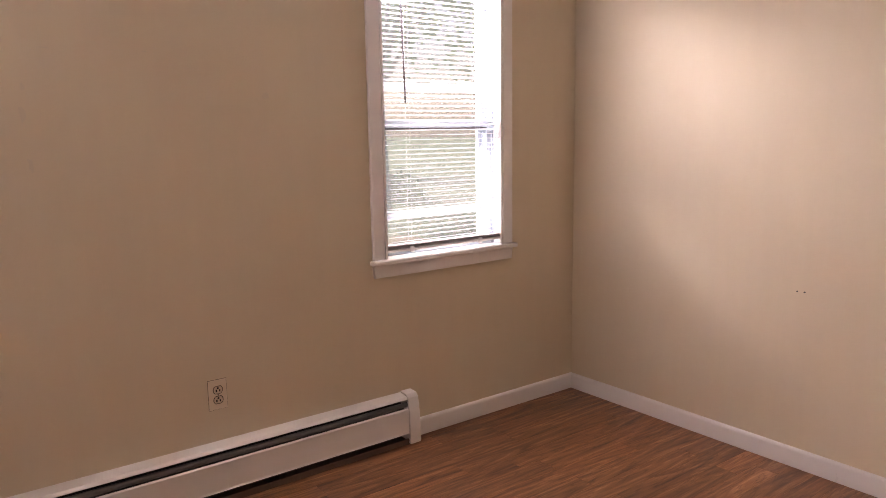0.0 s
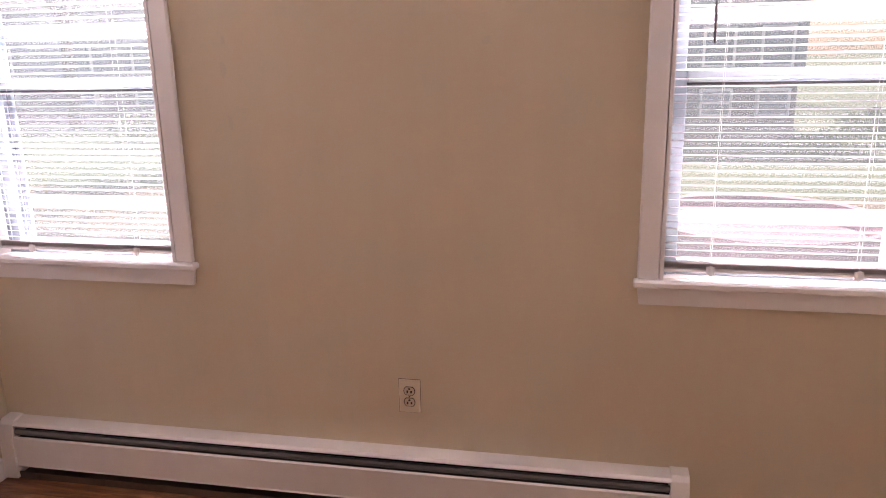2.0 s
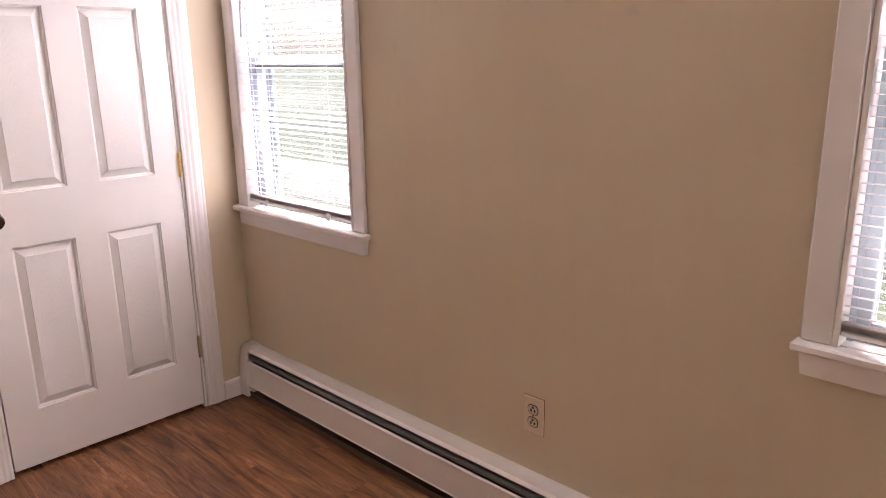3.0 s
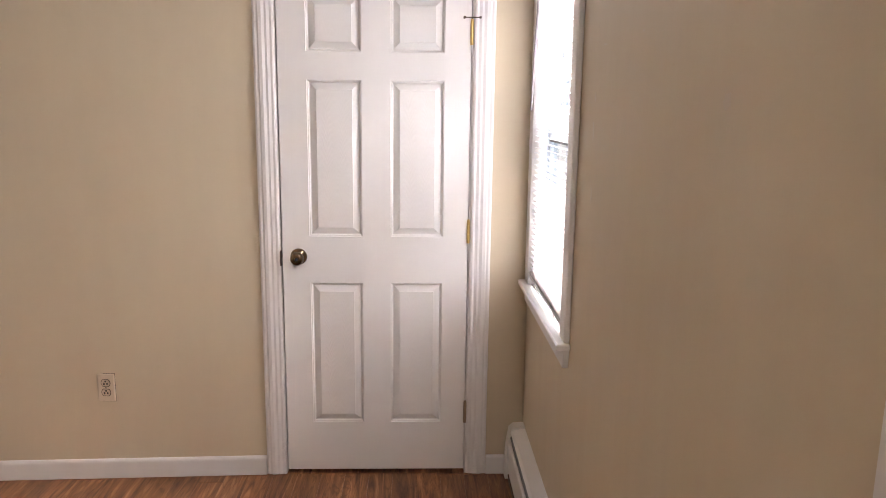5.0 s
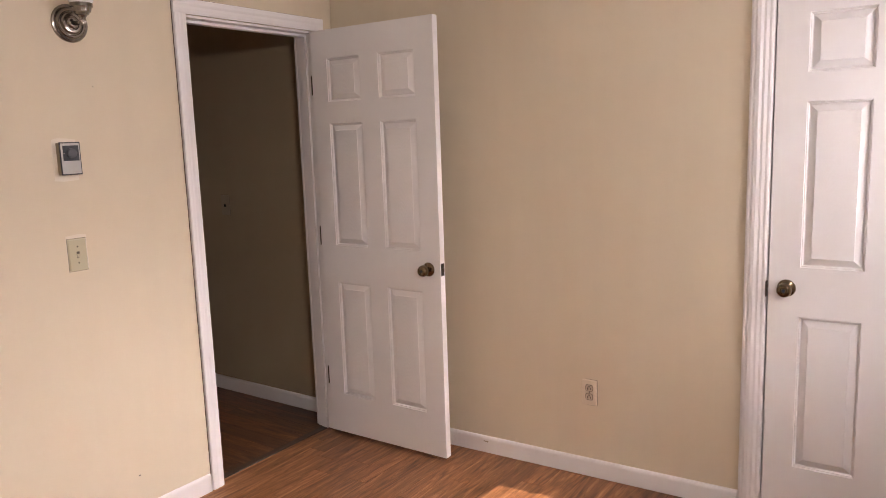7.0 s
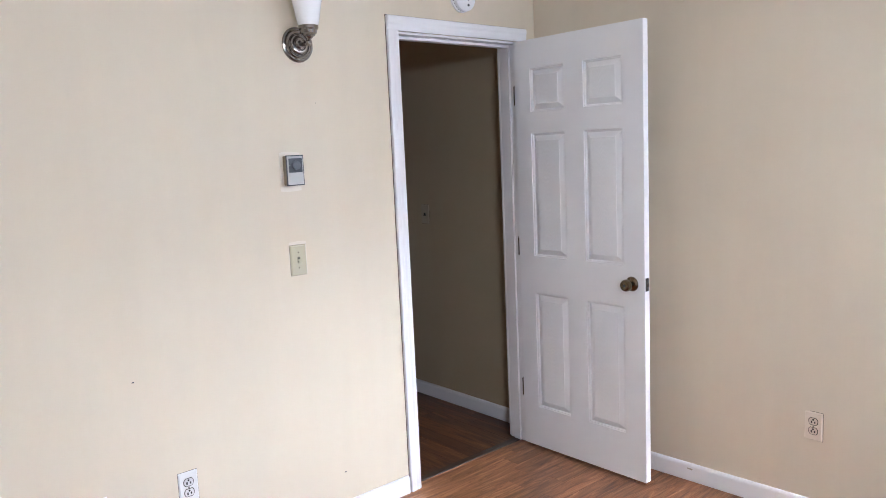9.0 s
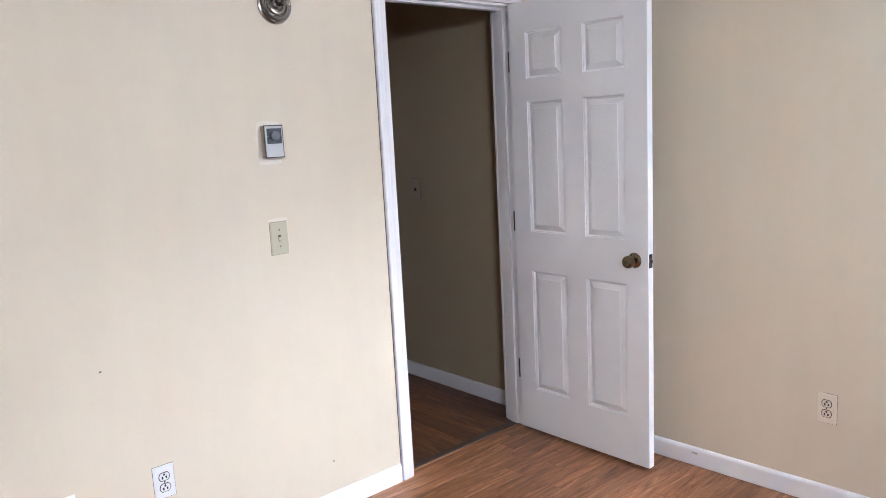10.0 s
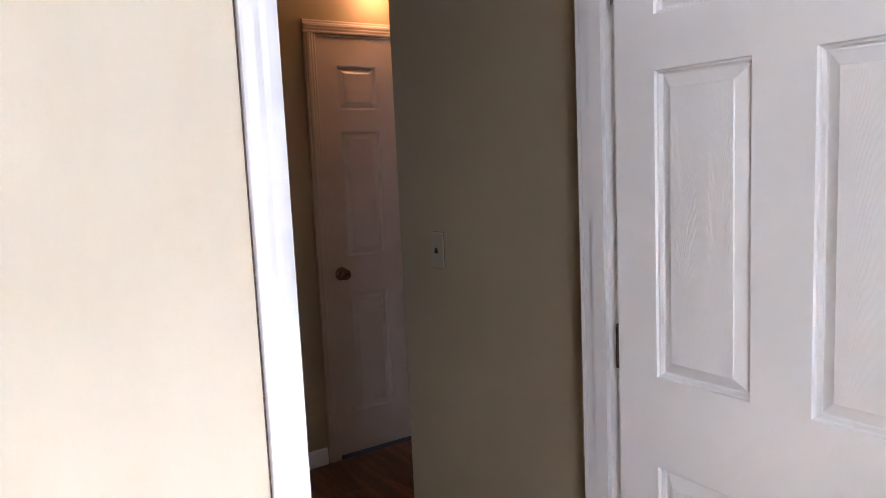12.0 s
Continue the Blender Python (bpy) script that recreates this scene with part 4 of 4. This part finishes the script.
outlet((TX, -2.006, 0.375), (1, 0, 0), M_PLATE, "grey-white duplex wall outlet on the bright cream wall", M_PLATE_IN)

m = frame_on((TX, -2.315, 0.378), (1, 0, 0))
o = thing("cable_plate", "blank white cable plate low on the bright cream wall", "wall plate")
local("cover_plate", plate_mesh(0.070, 0.115), M_WHITEP, m, o)
bm = bmesh.new()
bm_cyl(bm, (0, 0, 0.005), (0, 0, 0.014), 0.0048, n=12)
local("socket", bm, M_BRUSHED, m, o)

m = frame_on((TX, -1.495, 1.134), (1, 0, 0))
o = thing("light_switch", "almond toggle light switch on the cream wall", "light switch")
plate_shadow(m, o, 0.0720, 0.1210)
local("cover_plate", plate_mesh(0.070, 0.119), M_ALMOND, m, o)
bm = bmesh.new()
bm_box(bm, (-0.0055, -0.012, 0.0058), (0.0055, 0.012, 0.0068))
local("switch_slot", bm, M_SLOTSHADE, m, o)
bm = bmesh.new()
bm_prism(bm, [(-0.008, 0.006), (0.004, 0.006), (-0.006, 0.017), (-0.010, 0.014)], axes((-0.0042, 0, 0), (0, 1, 0), (0, 0, 1), (1, 0, 0)), 0.0084)
local("toggle", bm, M_ALMOND, m, o)
for s in (-1, 1):
    bm = bmesh.new()
    bm_cyl(bm, (0, s * 0.030, 0.005), (0, s * 0.030, 0.0072), 0.003, n=12)
    local("screw", bm, M_OLD, m, o)

m = frame_on((-3.955, HALL_Y, 1.156), (0, -1, 0))
o = thing("hall_switch", "cream toggle switch plate on the shaded hallway wall", "light switch")
plate_shadow(m, o, 0.0742, 0.1202)
local("cover_plate", plate_mesh(0.072, 0.118), M_HALLPLATE, m, o)
bm = bmesh.new()
bm_prism(bm, [(-0.010, 0), (0.010, 0), (0.003, 0.018), (-0.003, 0.018)], axes((0, -0.010, 0.006), (1, 0, 0), (0, 1, 0), (0, 0, 1)), 0.004)
local("toggle", bm, M_BLACK, m, o)

m = frame_on((TX, -1.496, 1.483), (1, 0, 0))
o = thing("thermostat", "silver and charcoal wall thermostat with a grey dial", "thermostat")
bm = bmesh.new()
bm_box(bm, (-0.036, -0.056, 0.0005), (0.036, 0.056, 0.026), 0.002)
local("body", bm, M_TAN, m, o)
bm = bmesh.new()
bm_box(bm, (-0.038, -0.058, 0.0262), (0.038, 0.058, 0.0290), 0.001)
local("bezel", bm, M_CHAR, m, o)
bm = bmesh.new()
bm_box(bm, (-0.034, -0.054, 0.0288), (0.034, 0.054, 0.0310), 0.0008)
local("face", bm, M_SILVER, m, o, "silver front face")
bm = bmesh.new()
bm_box(bm, (-0.028, -0.008, 0.0308), (0.030, 0.046, 0.0318), 0.0003)
local("dial_panel", bm, M_CHAR, m, o)
bm = bmesh.new()
bm_lathe(bm, [(0.0, 0.012), (0.0145, 0.012), (0.0168, 0.0105), (0.0178, 0.0), (0, 0)], Matrix.Translation((0.001, 0.019, 0.0318)), 28)
local("dial", bm, M_DIAL, m, o, "grey round dial", True)
bm = bmesh.new()
bm_box(bm, (0.0, -0.0485, 0.0309), (0.028, -0.0475, 0.0313))
local("marking", bm, M_SCUFF, m, o)
for s_ in (-1, 1):
    bm = bmesh.new()
    bm_box(bm, (s_ * 0.024 - 0.004, 0.0185, 0.0317), (s_ * 0.024 + 0.004, 0.0193, 0.0320))
    local("pointer", bm, M_SCUFF, m, o)


m = frame_on((TX, -1.435, 1.957), (1, 0, 0))
o = thing("wall_sconce", "brushed nickel wall sconce with a frosted glass shade", "wall lamp")
bm = bmesh.new()
bm_lathe(bm, [(0, 0.0005), (0.064, 0.0005), (0.0665, 0.004), (0.065, 0.009), (0.060, 0.0115), (0.056, 0.0095), (0.0545, 0.0095), (0.053, 0.015), (0.049, 0.0185), (0.044, 0.0175), (0.041, 0.0150), (0.039, 0.0155), (0.037, 0.021), (0.033, 0.0245), (0.026, 0.0250), (0.023, 0.0225), (0.0205, 0.0225), (0.018, 0.028), (0.012, 0.032), (0, 0.033)], Matrix.Identity(4), 48)
local("backplate", bm, M_BRUSHED, m, o, "round stepped nickel backplate", True)
bm = bmesh.new()
path = [(0, 0.000, 0.024), (0, -0.004, 0.045), (0, -0.004, 0.070), (0, 0.004, 0.085), (0, 0.018, 0.092)]
for a, b in zip(path, path[1:]):
    bm_cyl(bm, a, b, 0.0075, n=14)
bm_lathe(bm, [(0, -0.012), (0.008, -0.009), (0.0115, 0.0), (0.008, 0.009), (0, 0.012)], Matrix.Translation((0, -0.004, 0.088)), 20)
local("arm", bm, M_BRUSHED, m, o, "", True)
bm = bmesh.new()
up = Matrix.Translation((0, 0.012, 0.092)) @ Matrix.Rotation(radians(-90), 4, "X")
bm_lathe(bm, [(0, 0), (0.012, 0.0), (0.016, 0.006), (0.022, 0.008), (0.024, 0.014), (0.030, 0.018), (0.032, 0.030), (0.037, 0.034), (0.037, 0.046), (0.030, 0.046), (0, 0.040)], up, 40)
local("fitter", bm, M_BRUSHED, m, o, "", True)
bm = bmesh.new()
bm_lathe(bm, [(0.033, 0.044), (0.039, 0.052), (0.044, 0.075), (0.049, 0.105), (0.056, 0.140), (0.066, 0.175), (0.064, 0.176), (0.053, 0.140), (0.046, 0.105), (0.041, 0.075), (0.035, 0.053), (0.030, 0.046)], up, 40)
local("shade", bm, M_SHADE, m, o, "frosted white glass shade", True)

m = frame_on((TX, -0.570, 2.212), (1, 0, 0))
o = thing("smoke_detector", "round white smoke detector above the open door", "smoke detector")
bm = bmesh.new()
bm_lathe(bm, [(0, 0.0005), (0.062, 0.0005), (0.062, 0.010), (0.058, 0.012), (0.058, 0.020), (0.061, 0.022), (0.060, 0.034), (0.052, 0.040), (0, 0.042)], Matrix.Identity(4), 44)
local("body", bm, M_WHITEP, m, o, "", True)
bm = bmesh.new()
for k in range(24):
    a = k / 24 * math.tau
    bm_box(bm, (0.0592 * math.cos(a) - 0.0012, 0.0592 * math.sin(a) - 0.0012, 0.0125), (0.0592 * math.cos(a) + 0.0012, 0.0592 * math.sin(a) + 0.0012, 0.0195))
local("vent", bm, M_CHAR, m, o)
bm = bmesh.new()
bm_cyl(bm, (0.010, -0.034, 0.040), (0.010, -0.034, 0.0432), 0.0055, n=14)
bm_cyl(bm, (0.012, -0.014, 0.041), (0.012, -0.014, 0.0428), 0.0018, n=8)
local("test_button", bm, M_CHAR, m, o)

# ---- marks on the walls ----
def mark(name, mat, origin, out, w, h, label, seed=0, thick=0.0007, ragged=0.12):
    rng = random.Random(seed)
    pts = []
    for x, y in ((-1, -1), (-0.3, -1), (0.4, -1), (1, -1), (1, -0.2), (1, 0.5), (1, 1), (0.2, 1), (-0.5, 1), (-1, 1), (-1, 0.3), (-1, -0.4)):
        pts.append((w / 2 * (x + rng.uniform(-ragged, ragged)), h / 2 * (y + rng.uniform(-ragged, ragged))))
    bm = bmesh.new()
    bm_prism(bm, pts, axes((0, 0, 0.0002), (1, 0, 0), (0, 1, 0), (0, 0, 1)), thick)
    bm.transform(frame_on(origin, out))
    return tagged(part(name, bm, mat), label, "wall mark", kind="structure")


mark("paint_patch", M_PATCH, (TX, -1.502, 1.478), (1, 0, 0), 0.088, 0.150, "paler unpainted patch round the thermostat", 1, 0.0004, 0.04)
mark("paint_patch", M_PATCH, (TX, -1.494, 1.142), (1, 0, 0), 0.076, 0.128, "paler unpainted patch round the light switch", 2, 0.0004, 0.04)
for k, (y, z, w, h) in enumerate(((-1.788, 1.516, 0.024, 0.022), (-0.991, 1.530, 0.012, 0.020), (-0.984, 1.444, 0.016, 0.038), (-0.992, 1.287, 0.014, 0.036), (-1.06, 1.652, 0.030, 0.004), (-1.36, 1.655, 0.012, 0.004))):
    mark("scuff", M_SHEEN, (0, y, z), (-1, 0, 0), w, h, "small grey scuff on the cream wall", 10 + k, 0.0003, 0.5)
for k, (org, out) in enumerate((((-1.229, RY, 0.728), (0, 1, 0)), ((-1.200, RY, 0.727), (0, 1, 0)), ((TX, -2.16, 0.80), (1, 0, 0)), ((TX, -1.34, 0.21), (1, 0, 0)), ((TX, -1.37, 1.74), (1, 0, 0)))):
    mark("nail_hole", M_CHAR, org, out, 0.007 if k < 4 else 0.003, 0.005 if k < 4 else 0.003, "tiny dark nail hole in the cream wall", 30 + k, 0.0003, 0.3)
mark("chip", M_SCUFF, (-2.20, KINK_Y(-2.20) - 0.0137, 0.060), (-0.0392, -0.99923, 0), 0.030, 0.008, "small chipped spot on the baseboard", 41, 0.0003, 0.5)


# ---- planks ----
def planks(name, along, lo, hi, mat, width, length, seed):
    """Rows of planks laid over lo..hi; returns how many were laid."""
    rng = random.Random(seed)
    meshes = {}
    a, b = (0, 1) if along == "y" else (1, 0)
    x, row = lo[a], 0
    while x < hi[a] - 0.001:
        w = min(width, hi[a] - x)
        y = lo[b] - rng.uniform(0.05, 0.95) * length
        while y < hi[b] - 0.001:
            s, e = max(y, lo[b]), min(y + length, hi[b])
            y += length
            if e - s < 0.012:
                continue
            key = (round(w, 3), round(e - s, 3))
            if key not in meshes:
                bm = bmesh.new()
                g, d = 0.0003, 0.0007
                q = (w - 2 * g, e - s - 2 * g)
                if along != "y":
                    q = q[::-1]
                lower = [bm.verts.new((sx * q[0] / 2, sy * q[1] / 2, -0.008)) for sx, sy in ((-1, -1), (1, -1), (1, 1), (-1, 1))]
                mid_ = [bm.verts.new((v.co.x, v.co.y, -d * 0.6)) for v in lower]
                top_ = [bm.verts.new((v.co.x - math.copysign(d, v.co.x), v.co.y - math.copysign(d, v.co.y), 0)) for v in lower]
                for r0, r1 in ((lower, mid_), (mid_, top_)):
                    for i in range(4):
                        j = (i + 1) % 4
                        bm.faces.new((r0[i], r0[j], r1[j], r1[i]))
                bm.faces.new(top_)
                me = bpy.data.meshes.new("plank")
                bm.to_mesh(me)
                bm.free()
                me.materials.append(mat)
                meshes[key] = me
            p = new("plank", meshes[key])
            c = (x + w / 2, (s + e) / 2)
            p.location = (c[0], c[1], 0) if along == "y" else (c[1], c[0], 0)
            p.parent = FLOORS[name]
        x += width
        row += 1


FLOORS = {"floor": thing("floor", "brown wood-look vinyl plank floor, laid towards the closet wall", "floor", kind="structure"),
          "hall_floor": thing("hall_floor", "brown wood-look vinyl plank floor, its colour darkened for the hallway shade", "floor", kind="structure")}
planks("floor", "y", (TX - 0.045, RY), (0.0, 0.0), M_FLOOR, 0.098, 0.915, 5)
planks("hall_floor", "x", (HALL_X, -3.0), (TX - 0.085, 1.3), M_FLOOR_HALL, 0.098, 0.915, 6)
planks("floor", "y", (CX0, 0.0), (CX1, 0.12), M_FLOOR, 0.098, 0.915, 7)
